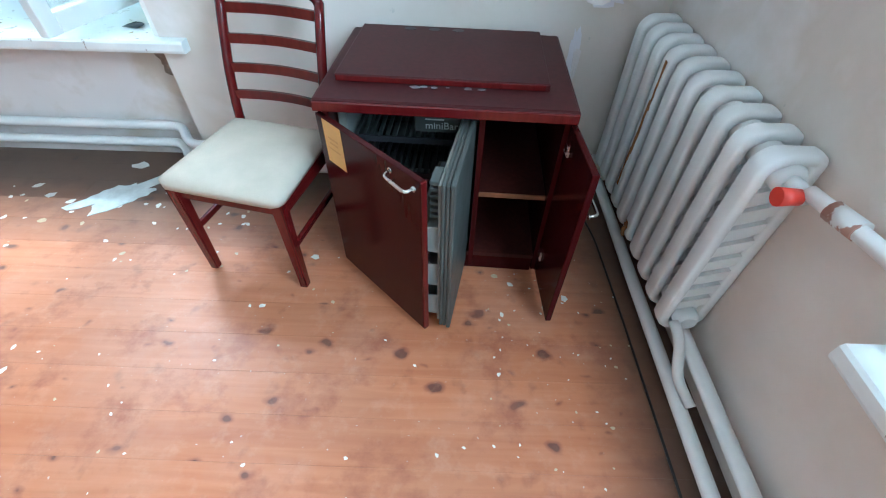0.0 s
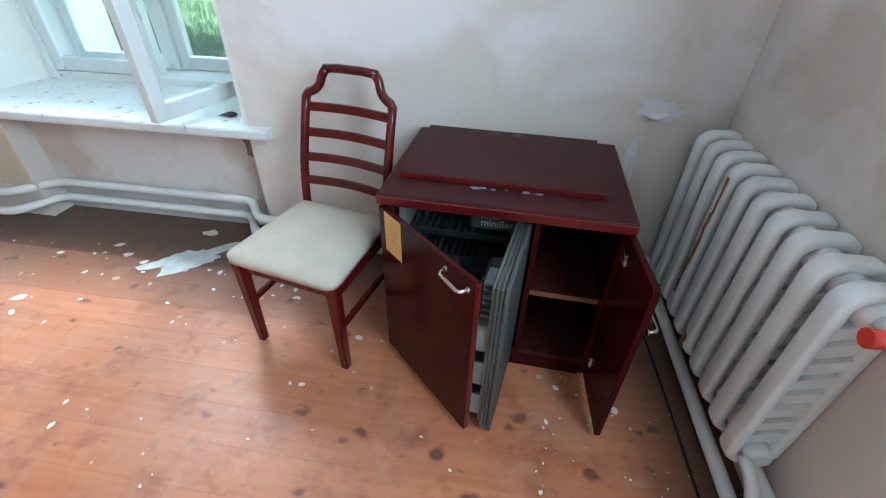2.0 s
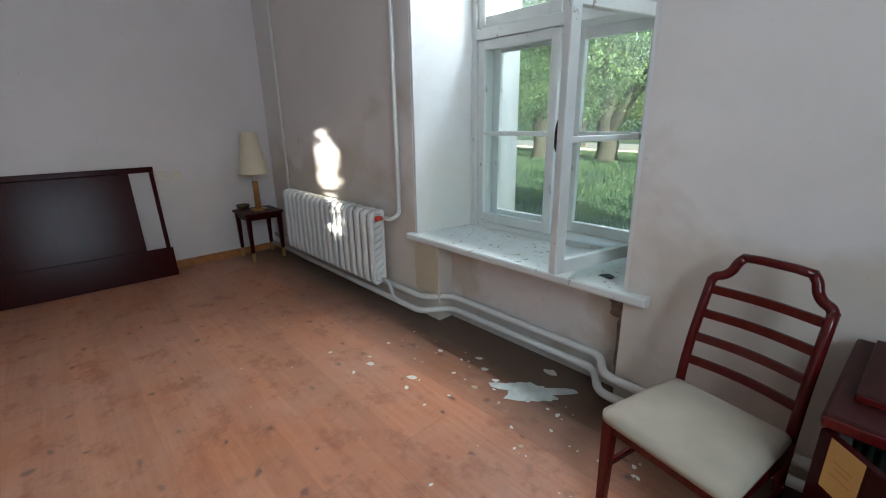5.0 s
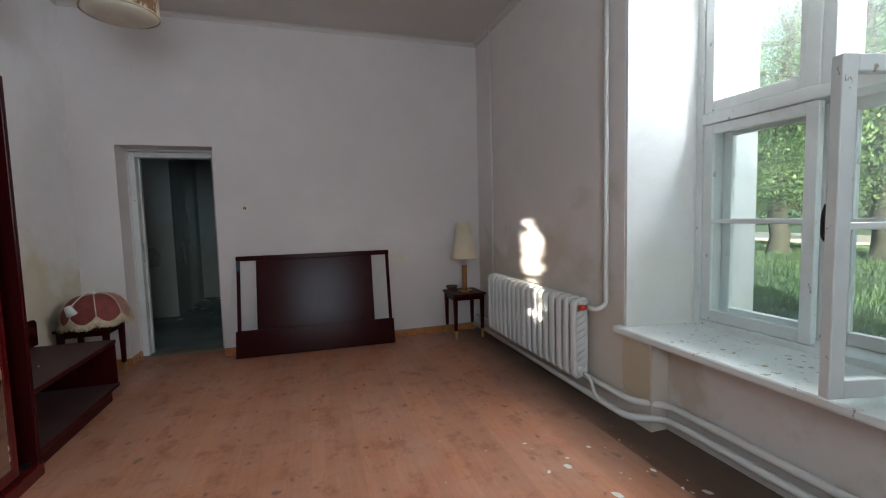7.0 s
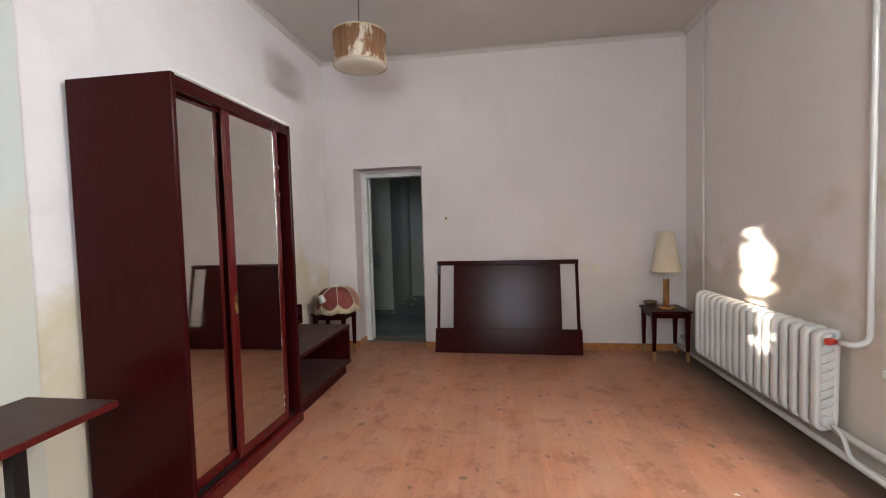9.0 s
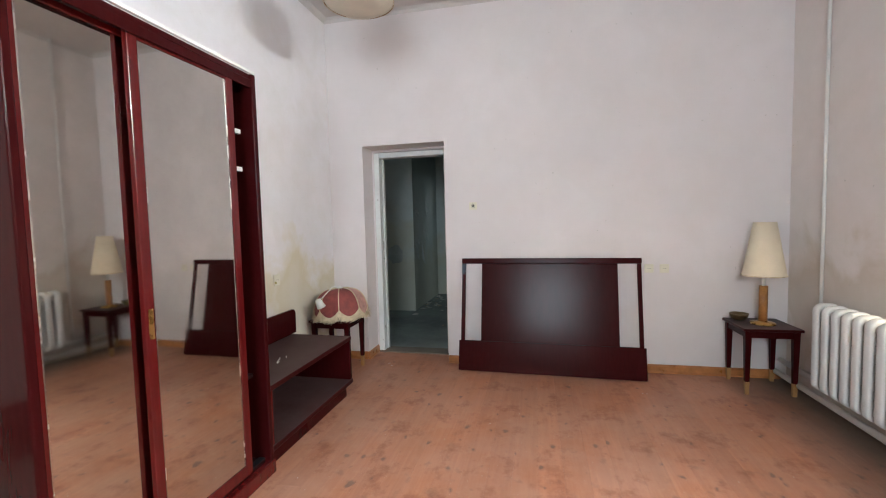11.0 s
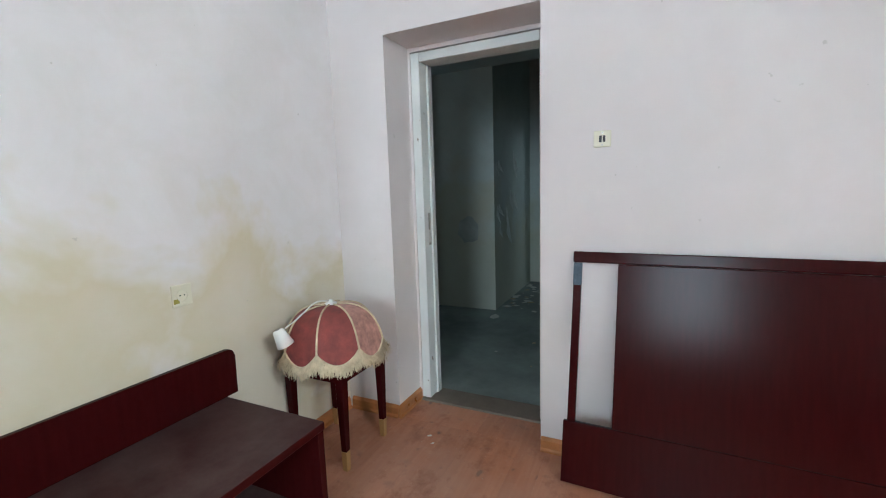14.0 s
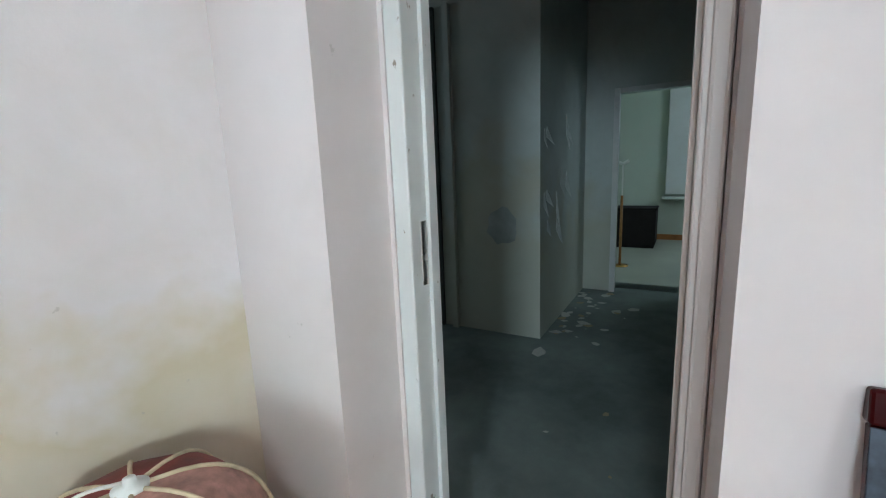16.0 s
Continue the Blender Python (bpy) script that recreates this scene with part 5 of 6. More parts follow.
    part("handle", handle(0.385, -0.0195, 0.632, -1, 6), M_STEEL, ld, "bright nickel bow handle")
    st = box_part("sticker", (0.035, 0.125, -0.0204, -0.0193, 0.515, 0.655), M_STICKER, ld, 0, "yellow paper sticker with faint print")
    for k, (x0, x1, z) in enumerate(((0.055, 0.105, 0.60), (0.06, 0.10, 0.585), (0.052, 0.108, 0.565))):
        box_part("print_bar", (x0, x1, -0.0210, -0.0205, z, z + 0.006), M_STICKER2, st, 0)
    # insulated door of the refrigerator, hinged at the partition
    fd = new("refrigerator_door")
    fd.matrix_basis = pose(0.452, 0.085, 0, 0, 0, -97.4)
    fd.parent = c
    LW = 0.378
    box_part("outer_panel", (0.0, LW, 0.0, 0.014, 0.035, H - 0.058), M_GREY_PL, fd, 0.004)
    bm = bmesh.new()
    for y0 in (-0.012, -0.024):
        bm_box(bm, 0.003, LW - 0.003, y0, y0 + 0.0115, 0.040, H - 0.063, 0.004)
    part("seal", bm, M_GREY_PL, fd, "grey rubber door seal")
    box_part("inner_panel", (0.014, LW - 0.014, -0.034, -0.0245, 0.055, H - 0.075), M_GREY_LT, fd, 0.004)
    for z in (0.075, 0.225, 0.375):
        bm = bmesh.new()
        bm_prism(bm, [(-0.035, z), (-0.095, z), (-0.102, z + 0.085), (-0.096, z + 0.085), (-0.090, z + 0.006), (-0.035, z + 0.006)], "x", 0.03, LW - 0.03)
        bm_prism(bm, [(-0.035, z), (-0.095, z), (-0.102, z + 0.085), (-0.035, z + 0.10)], "x", LW - 0.03, LW - 0.024)
        bm_prism(bm, [(-0.035, z), (-0.095, z), (-0.102, z + 0.085), (-0.035, z + 0.10)], "x", 0.024, 0.03)
        part("door_rack", bm, M_GREY_LT, fd, "pale grey bottle rack")
        bm = bmesh.new()
        for k in range(5):
            bm_box(bm, 0.06 + k * 0.058, 0.072 + k * 0.058, -0.108, -0.103, z + 0.03, z + 0.08)
        part("bottle_clip", bm, M_DARK_PL, fd)
    for k in range(6):
        box_part("bottle_holder", (LW - 0.10, LW - 0.03, -0.060, -0.0345, 0.50 + k * 0.022, 0.512 + k * 0.022), M_GREY_PL, fd, 0.003)
    # right wooden door
    rd = new("door")
    rd.matrix_basis = pose(W - 0.016, 0.004, 0, 0, 0, -85)
    rd.parent = c
    box_part("leaf", (0.0, 0.245, 0.0, 0.019, 0.045, H - 0.042), M_MAHO, rd, 0.003)
    part("handle", handle(0.205, 0.0195, 0.53, 1, 0), M_STEEL, rd, "bright nickel bow handle")
    for z in (0.14, 0.58):
        bm = bmesh.new()
        bm_box(bm, 0.02, 0.055, -0.008, -0.0005, z, z + 0.04, 0.003)
        bm_ring_sweep(bm, [(0.036, -0.001, z + 0.02), (0.036, -0.010, z + 0.02)], 0.014, 12)
        part("hinge", bm, M_STEEL, rd)
    return c


minibar_cabinet()

# loose board on the cabinet top with three finger cut-outs
lb = thing("loose_board", pose(0.064, 1.745, 0.7005, 0, 0, -3.0), "loose dark mahogany board lying on the cabinet, three oval holes", "board")
bm = bmesh.new()
bm_box(bm, 0, 0.635, 0, 0.425, 0, 0.022, 0.004)
part("panel", bm, M_MAHO_TOP, lb)
box_part("front_edge", (0.004, 0.621, -0.003, -0.0002, 0.003, 0.019), M_MAHO_RED, lb, 0.001, "polished red board edge")
for k in range(3):
    bm = bmesh.new()
    ring = [(0.175 + k * 0.085 + 0.021 * math.cos(q * math.tau / 20), 0.392 + 0.014 * math.sin(q * math.tau / 20)) for q in range(20)]
    bm_prism(bm, ring, "z", 0.0222, 0.0232)
    part("finger_hole", bm, M_DARK_PL, lb, "dark oval finger hole")
# dried adhesive and dust in front of the loose board
for i, (x, y, s) in enumerate(((0.305, 1.688, 0.016), (0.33, 1.692, 0.012), (0.36, 1.687, 0.010), (0.46, 1.686, 0.014), (0.50, 1.684, 0.012), (0.40, 1.69, 0.007))):
    bm = bmesh.new()
    rnd = random.Random(40 + i)
    bm_prism(bm, [(s * (0.7 + 0.5 * rnd.random()) * math.cos(q), 0.6 * s * (0.7 + 0.5 * rnd.random()) * math.sin(q)) for q in [k * math.tau / 9 for k in range(9)]], "z", 0, 0.0015)
    ob = part("dust_clump", bm, plain("grey_dust", (0.20, 0.19, 0.20), 0.95) if not bpy.data.materials.get("grey_dust") else bpy.data.materials["grey_dust"])
    ob.matrix_basis = pose(x, y + 0.030, 0.7003)
    tagged(ob, "grey dust clump on the cabinet top", "dust", "dust clumps")


# cable on the floor by the east radiator
bm = bmesh.new()
bm_ring_sweep(bm, curve_pts([(0.86, 2.20, 0.012), (0.92, 2.08, 0.010), (1.00, 2.02, 0.006), (1.040, 1.85, 0.006), (1.052, 1.45, 0.006), (1.056, 1.15, 0.006), (1.060, 0.75, 0.006), (1.062, 0.2, 0.006)], 0.1, 4), 0.0042, 8)
tagged(part("cable", bm, M_BLACK), "black electric cable along the floor by the radiator", "cable")


def torn_paint(x, z, w, h, seed):
    """A loose flap of wall paint that curls off the north wall."""
    r = random.Random(seed)
    bm = bmesh.new()
    n = 6
    top, low = [], []
    for k in range(n + 1):
        u = k / n
        top.append((x + (u - 0.5) * w, YN - 0.002, z + r.uniform(-0.1, 0.1) * h))
        low.append((x + (u - 0.5) * w * 0.9, YN - 0.006 - 0.010 * math.sin(u * math.pi), z - h * (0.35 + 0.65 * math.sin(u * math.pi)) + r.uniform(-0.1, 0.1) * h))
    a = [bm.verts.new(p) for p in top]
    b = [bm.verts.new(p) for p in low]
    a2 = [bm.verts.new((p[0], p[1] - 0.0015, p[2])) for p in top]
    b2 = [bm.verts.new((p[0], p[1] - 0.0015, p[2])) for p in low]
    for k in range(n):
        bm.faces.new((a[k], a[k + 1], b[k + 1], b[k]))
        bm.faces.new((b2[k], b2[k + 1], a2[k + 1], a2[k]))
        bm.faces.new((b[k], b[k + 1], b2[k + 1], b2[k]))
        bm.faces.new((a2[k], a2[k + 1], a[k + 1], a[k]))
    bm.faces.new((a[0], b[0], b2[0], a2[0]))
    bm.faces.new((a2[n], b2[n], b[n], a[n]))
    ob = part("paint_flap", bm, M_WALL)
    tagged(ob, "loose flap of peeling wall paint", "peeling paint", "flaps of wall paint")


torn_paint(0.93, 0.80, 0.10, 0.016, 1)
torn_paint(0.90, 0.62, 0.03, 0.12, 2)

# ---- sockets and switches ----


def plate(name, m, label, w, h, kind, material=M_CREAM_PL):
    p = thing(name, m, label, "wall socket" if kind == "socket" else "light switch")
    box_part("cover", (-w / 2, w / 2, -0.010, 0, -h / 2, h / 2), material, p, 0.003)
    if kind == "socket":
        bm = bmesh.new()
        bm_lathe(bm, [(0.020, 0.0), (0.024, 0.0), (0.024, 0.003), (0.020, 0.003), (0.020, 0.0)], 20)
        bmesh.ops.transform(bm, matrix=pose(0, -0.010, 0, 90, 0, 0), verts=bm.verts[:])
        part("ring", bm, material, p)
        bm = bmesh.new()
        for s in (-1, 1):
            bm_ring_sweep(bm, [(s * 0.009, -0.0095, 0), (s * 0.009, -0.0108, 0)], 0.003, 8)
        part("pin_hole", bm, M_DARK_PL, p)
    elif kind == "switch":
        for s in (-1, 1):
            box_part("opening", (s * 0.0075 - 0.0055, s * 0.0075 + 0.0055, -0.0112, -0.0102, -0.014, 0.014), M_DARK_PL, p, 0.0002, "dark opening without rocker")
        bm = bmesh.new()
        for z in (-0.026, 0.026):
            bm_ring_sweep(bm, [(0, -0.0098, z), (0, -0.012, z)], 0.004, 8)
        part("screw", bm, M_STEEL, p)
    return p


plate("light_switch", pose(XW, -0.38, 1.535, 0, 0, 90), "cream double light switch with its rockers missing", 0.072, 0.070, "switch")
plate("wall_socket", pose(XW, 1.175, 0.935, 0, 0, 90), "cream wall socket behind the headboard", 0.075, 0.075, "socket")
plate("wall_socket", pose(XW, 1.30, 0.935, 0, 0, 90), "cream wall socket beside another one", 0.075, 0.075, "socket")
plate("wall_socket", pose(0.155, YN, 1.385), "white wall socket on a pale painted square", 0.075, 0.075, "socket", M_WHITE_PL)
s2 = plate("wall_socket", pose(0.262, YN, 1.385), "cream wall socket with a small olive sticker", 0.08, 0.08, "socket", M_CREAM_PL)
box_part("sticker", (-0.032, -0.012, -0.0112, -0.0102, -0.038, -0.018), M_OLIVE, s2, 0)
s3 = plate("wall_socket", pose(-3.87, YS, 0.955, 0, 0, 180), "cream wall socket with a small yellow sticker", 0.08, 0.085, "socket", M_CREAM_PL)
box_part("sticker", (-0.036, -0.014, -0.0112, -0.0102, -0.03, -0.012), M_OLIVE, s3, 0)

# ---- paint flakes on the floor and the sill ----


def flake(rnd, s, jag=0.45):
    bm = bmesh.new()
    n = rnd.randint(5, 8)
    lo, hi = [], []
    for k in range(n):
        a = k * math.tau / n + rnd.uniform(-0.3, 0.3)
        r = s * rnd.uniform(1 - jag, 1)
        z = rnd.uniform(0, s * 0.14)
        lo.append(bm.verts.new((r * math.cos(a), r * math.sin(a) * 0.75, z)))
        hi.append(bm.verts.new((r * math.cos(a), r * math.sin(a) * 0.75, z + 0.0015)))
    bm.faces.new(hi)
    bm.faces.new(lo[::-1])
    for k in range(n):
        bm.faces.new((lo[k], lo[(k + 1) % n], hi[(k + 1) % n], hi[k]))
    return bm


rnd = random.Random(11)
FLAKES = [mesh_of("paint_flake", flake(rnd, 1.0), M_FLAKE if i < 5 else M_FLAKE_Y) for i in range(7)]


def drop_flake(x, y, s, z=0.0006, label="curled white paint flake on the floor", group="paint flakes on the floor"):
    ob = new("paint_flake", FLAKES[rnd.randrange(7)])
    ob.matrix_basis = pose(x, y, z, 0, 0, rnd.uniform(0, 360)) @ Matrix.Diagonal((s, s, s * 0.6 + 0.004, 1))
    tagged(ob, label, "paint flake", group)


for x, y, s in ((-0.115, 1.671, 0.022), (-1.659, 1.639, 0.042), (-1.937, 1.429, 0.022), (-1.944, 1.553, 0.032), (-1.345, 1.829, 0.028), (-1.52, 2.069, 0.035), (-1.13, 2.25, 0.05), (-2.073, 1.781, 0.018),
                (-1.758, 1.957, 0.022), (-0.892, 1.655, 0.018), (-0.895, 1.952, 0.02), (-1.42, 2.0, 0.03), (-1.30, 1.96, 0.025), (-1.60, 1.56, 0.02), (-1.0, 1.72, 0.014), (0.78, 1.45, 0.022), (0.62, 1.42, 0.015),
                (0.86, 1.50, 0.02), (0.60, 1.60, 0.02), (0.66, 1.56, 0.016), (-4.757, -1.235, 0.022), (-4.70, -1.19, 0.012), (-0.25, 1.42, 0.014), (0.0, 1.45, 0.012)):
    drop_flake(x, y, s)
for _ in range(55):
    drop_flake(rnd.uniform(-2.3, -0.3), 2.1 - abs(rnd.gauss(0, 0.35)), rnd.uniform(0.006, 0.018))
for _ in range(50):
    drop_flake(rnd.uniform(-1.0, 1.05), rnd.uniform(0.6, 1.7), rnd.uniform(0.003, 0.010))
for _ in range(55):
    drop_flake(rnd.uniform(-4.7, -0.5), rnd.uniform(-1.2, 1.8), rnd.uniform(0.003, 0.009))
for _ in range(60):
    drop_flake(rnd.uniform(0.55, 1.04), rnd.uniform(0.75, 1.95), rnd.uniform(0.002, 0.007))
for _ in range(75):
    drop_flake(rnd.uniform(-2.25, -0.85), rnd.uniform(2.28, 2.70), rnd.uniform(0.004, 0.026), 0.6245, "curled paint flake on the window sill", "paint flakes on the sill")
# the large fallen sheet of paint below the window
bm = bmesh.new()
r2 = random.Random(3)
ring = []
for k in range(40):
    a = k * math.tau / 40
    r = 1 + 0.22 * math.sin(3 * a + 0.6) + 0.16 * math.sin(5 * a) + r2.uniform(-0.14, 0.14)
    ring.append((0.19 * r * math.cos(a), 0.075 * r * math.sin(a)))
bm_prism(bm, ring, "z", 0.0004, 0.003)
ob = part("paint_sheet", bm, plain("fallen_paint_sheet", (0.54, 0.57, 0.55), 0.8, var=0.2, scale=14, relief=0.6))
ob.matrix_basis = pose(-1.10, 2.02, 0, 0, 0, 38)
tagged(ob, "large sheet of fallen grey paint on the floor", "paint sheet")
# scrap on the sill
bm = flake(random.Random(9), 0.05)
ob = part("scrap", bm, M_DARK_PL)
ob.matrix_basis = pose(-0.90, 2.36, 0.6246, 0, 0, 20)
tagged(ob, "small dark scrap on the window sill", "scrap")

# ---- things in the hall and the room beyond ----
hd = tagged(new("door_2"), "pale door casing of the room across the hall", "door frame", kind="structure")
box_part("frame_post", (-8.90, -8.86, -1.41, -1.355, -0.012, 2.09), M_WINPAINT, hd, 0.004)
box_part("frame_post", (-8.90, -8.86, -0.60, -0.545, -0.012, 2.09), M_WINPAINT, hd, 0.004)
box_part("frame_head", (-8.90, -8.86, -1.355, -0.60, 2.04, 2.09), M_WINPAINT, hd, 0.004)
lf = tagged(new("door_3"), "grey painted hall door standing ajar", "door", kind="structure")
box_part("frame_post", (-7.288, -7.24, -2.46, -2.41, -0.012, 2.7), M_HALL, lf, 0.004)
box_part("leaf", (-7.286, -7.25, -3.25, -2.55, -0.01, 2.65), M_GREY_PL, lf, 0.004)
# far room: floor, walls, daylight window
bm = bmesh.new()
bm_box(bm, -12.6, -9.05, -3.0, 1.2, -0.2, -0.012)
struct("far_floor", bm, plain("far_boards", (0.50, 0.50, 0.44), 0.5, var=0.12, scale=2), "pale board floor of the room across the hall", "floor")
bm = bmesh.new()
bm_box(bm, -12.7, -12.6, -3.0, 1.2, 0, 3.2)
bm_box(bm, -12.6, -9.05, 1.2, 1.3, 0, 3.2)
bm_box(bm, -12.6, -9.05, -3.1, -3.0, 0, 3.2)
bm_box(bm, -12.7, -9.05, -3.1, 1.3, 3.2, 3.3)
struct("far_wall", bm, plaster("far_plaster", (0.60, 0.66, 0.58), stain_amount=0.15), "pale green plastered wall", "wall")
# unseen fill lamp added to brighten the hall; no window stands behind it
area_lamp("hall_fill_light", look((-6.3, -4.18, 1.6), (-6.5, 0.0, 0.9)), 1.0, 1.5, 0.25)
area_lamp("far_window_light", look((-10.8, 1.1, 1.7), (-11.0, -2.0, 1.0)), 1.2, 1.8, 1.1)
far_win = tagged(new("window_3"), "pale window reveal and sill in the room across the hall", "window", kind="structure")
box_part("window_frame", (-12.598, -12.50, -1.06, -0.10, 0.80, 2.90), M_REVEAL, far_win, 0.01)
box_part("sill", (-12.598, -12.36, -1.10, -0.06, 0.72, 0.765), M_SILL, far_win, 0.006)
bm = bmesh.new()
bm_box(bm, -12.598, -12.58, -2.98, 1.18, -0.012, 0.085, 0.003)
struct("baseboard_5", bm, M_BASE, "orange wooden skirting of the room across the hall", "skirting")
fb = thing("chest", pose(-12.1, -1.75, -0.012), "dark wooden chest in the room across the hall", "chest")
M_CHEST = plain("black_stained_wood", (0.010, 0.006, 0.006), 0.9)
box_part("body", (0, 0.5, 0, 0.62, 0.06, 0.62), M_CHEST, fb, 0.006)
box_part("lid", (-0.01, 0.51, -0.01, 0.63, 0.621, 0.65), M_CHEST, fb, 0.005)
box_part("plinth", (0.02, 0.48, 0.02, 0.60, 0.0, 0.06), M_CHEST, fb, 0.003)
fl = thing("floor_lamp", pose(-10.2, -1.47, -0.012), "slim brass floor lamp with wooden stem", "floor lamp")
bm = bmesh.new()
bm_lathe(bm, [(0.001, 0), (0.11, 0), (0.11, 0.012), (0.03, 0.02), (0.012, 0.03), (0.001, 0.03)], 20)
part("base", bm, M_BRASS, fl)
bm = bmesh.new()
bm_ring_sweep(bm, [(0, 0, 0.03), (0, 0, 0.95)], 0.018, 10)
part("stem", bm, M_AMBER, fl)
bm = bmesh.new()
bm_ring_sweep(bm, [(0, 0, 0.95), (0, 0, 1.34)], 0.010, 8)
bm_ring_sweep(bm, [(0, -0.05, 1.38), (0, 0, 1.36), (0, 0.07, 1.40)], 0.022, 8)
part("socket_head", bm, M_WHITE_PL, fl)
# dark damp blotch where plaster fell off
bm = bmesh.new()
rq = random.Random(31)
bm_prism(bm, [(-2.0 + 0.135 * (1 + rq.uniform(-0.15, 0.12)) * math.cos(k * math.tau / 16), 0.895 + 0.15 * (1 + rq.uniform(-0.15, 0.12)) * math.sin(k * math.tau / 16)) for k in range(16)], "x", -7.2905, -7.2885)
ob = struct("plaster_patch", bm, plain("bare_grey_plaster", (0.42, 0.46, 0.44), 0.9, var=0.25), "round patch of bare grey plaster", "wall")
# peeling paint on the hall corner
r3 = random.Random(21)
for k in range(12):
    bm = bmesh.new()
    w, h = r3.uniform(0.05, 0.17), r3.uniform(0.10, 0.36)
    q = [(-w / 2, 0.0, 0), (0, r3.uniform(0.02, 0.05), -h * 0.6), (w / 2, 0.004, -h * 0.2), (w * 0.2, 0.0, h * 0.3)]
    v = [bm.verts.new(p) for p in q] + [bm.verts.new((p[0], p[1] + 0.003, p[2])) for p in q]
    bm.faces.new(v[:4]); bm.faces.new(v[7:3:-1])
    for i in range(4):
        bm.faces.new((v[i], v[(i + 1) % 4], v[4 + (i + 1) % 4], v[4 + i]))
    ob = part("paint_curl", bm, M_CURL)
    ob.matrix_basis = pose(r3.uniform(-8.2, -7.4), -1.689, r3.uniform(0.55, 1.95))
    tagged(ob, "curl of peeling paint on the hall wall", "peeling paint", "paint curls in the hall")
for k in range(46):
    drop_flake(r3.uniform(-8.8, -7.3), -1.66 + abs(r3.gauss(0, 0.22)), r3.uniform(0.01, 0.075), -0.0115, "fallen paint chip on the hall floor", "paint chips in the hall")
for x, y, s in ((-6.4, -1.05, 0.03), (-7.05, -1.62, 0.11), (-6.1, -1.3, 0.02), (-5.9, -0.95, 0.015)):
    drop_flake(x, y, s, -0.0115, "fallen paint chip on the hall floor", "paint chips in the hall")

# ---- outdoors ----
GZ = -0.35
bm = bmesh.new()
bmesh.ops.create_grid(bm, x_segments=60, y_segments=60, size=1.0)
for v in bm.verts:
    v.co.x, v.co.y = math.copysign(abs(v.co.x) ** 2.2, v.co.x) * 400, math.copysign(abs(v.co.y) ** 2.2, v.co.y) * 400
    v.co.z = GZ + 0.10 * noise.noise(Vector((v.co.x * 0.15, v.co.y * 0.15, 0)))
struct("ground", bm, M_GROUND, "uneven green park meadow", "ground")
bm = bmesh.new()
bm_prism(bm, [(-70, 29.0), (60, 17.0), (60, 22.0), (-70, 35.0)], "z", GZ - 0.1, GZ + 0.12)
struct("road", bm, M_ROAD, "pale sunlit gravel road beyond the trees", "road")


def blades(name, n, x0, x1, y0, y1, seed):
    r = random.Random(seed)
    verts, faces = [], []
    for _ in range(n):
        x, y = r.uniform(x0, x1), y0 + (y1 - y0) * r.random() ** 1.5
        h = r.uniform(0.05, 0.20)
        a = r.uniform(0, math.tau)
        w = r.uniform(0.006, 0.016)
        dx, dy = math.cos(a) * w, math.sin(a) * w
        lx, ly = r.uniform(-0.1, 0.1), r.uniform(-0.1, 0.1)
        b = len(verts)
        verts += [(x - dx, y - dy, GZ - 0.05), (x + dx, y + dy, GZ - 0.05), (x + dx * 0.6 + lx * 0.5, y + dy * 0.6 + ly * 0.5, GZ + h * 0.6), (x + lx, y + ly, GZ + h), (x - dx * 0.6 + lx * 0.5, y - dy * 0.6 + ly * 0.5, GZ + h * 0.6)]
        faces.append((b, b + 1, b + 2, b + 3, b + 4))
    me = bpy.data.meshes.new(name)
    me.from_pydata(verts, [], faces)
    me.materials.append(M_GRASS)
    return tagged(new(name, me), "tall uncut meadow grass", "grass", kind="stuff")


blades("grass", 170000, -20, 6, 4.0, 22.0, 2)


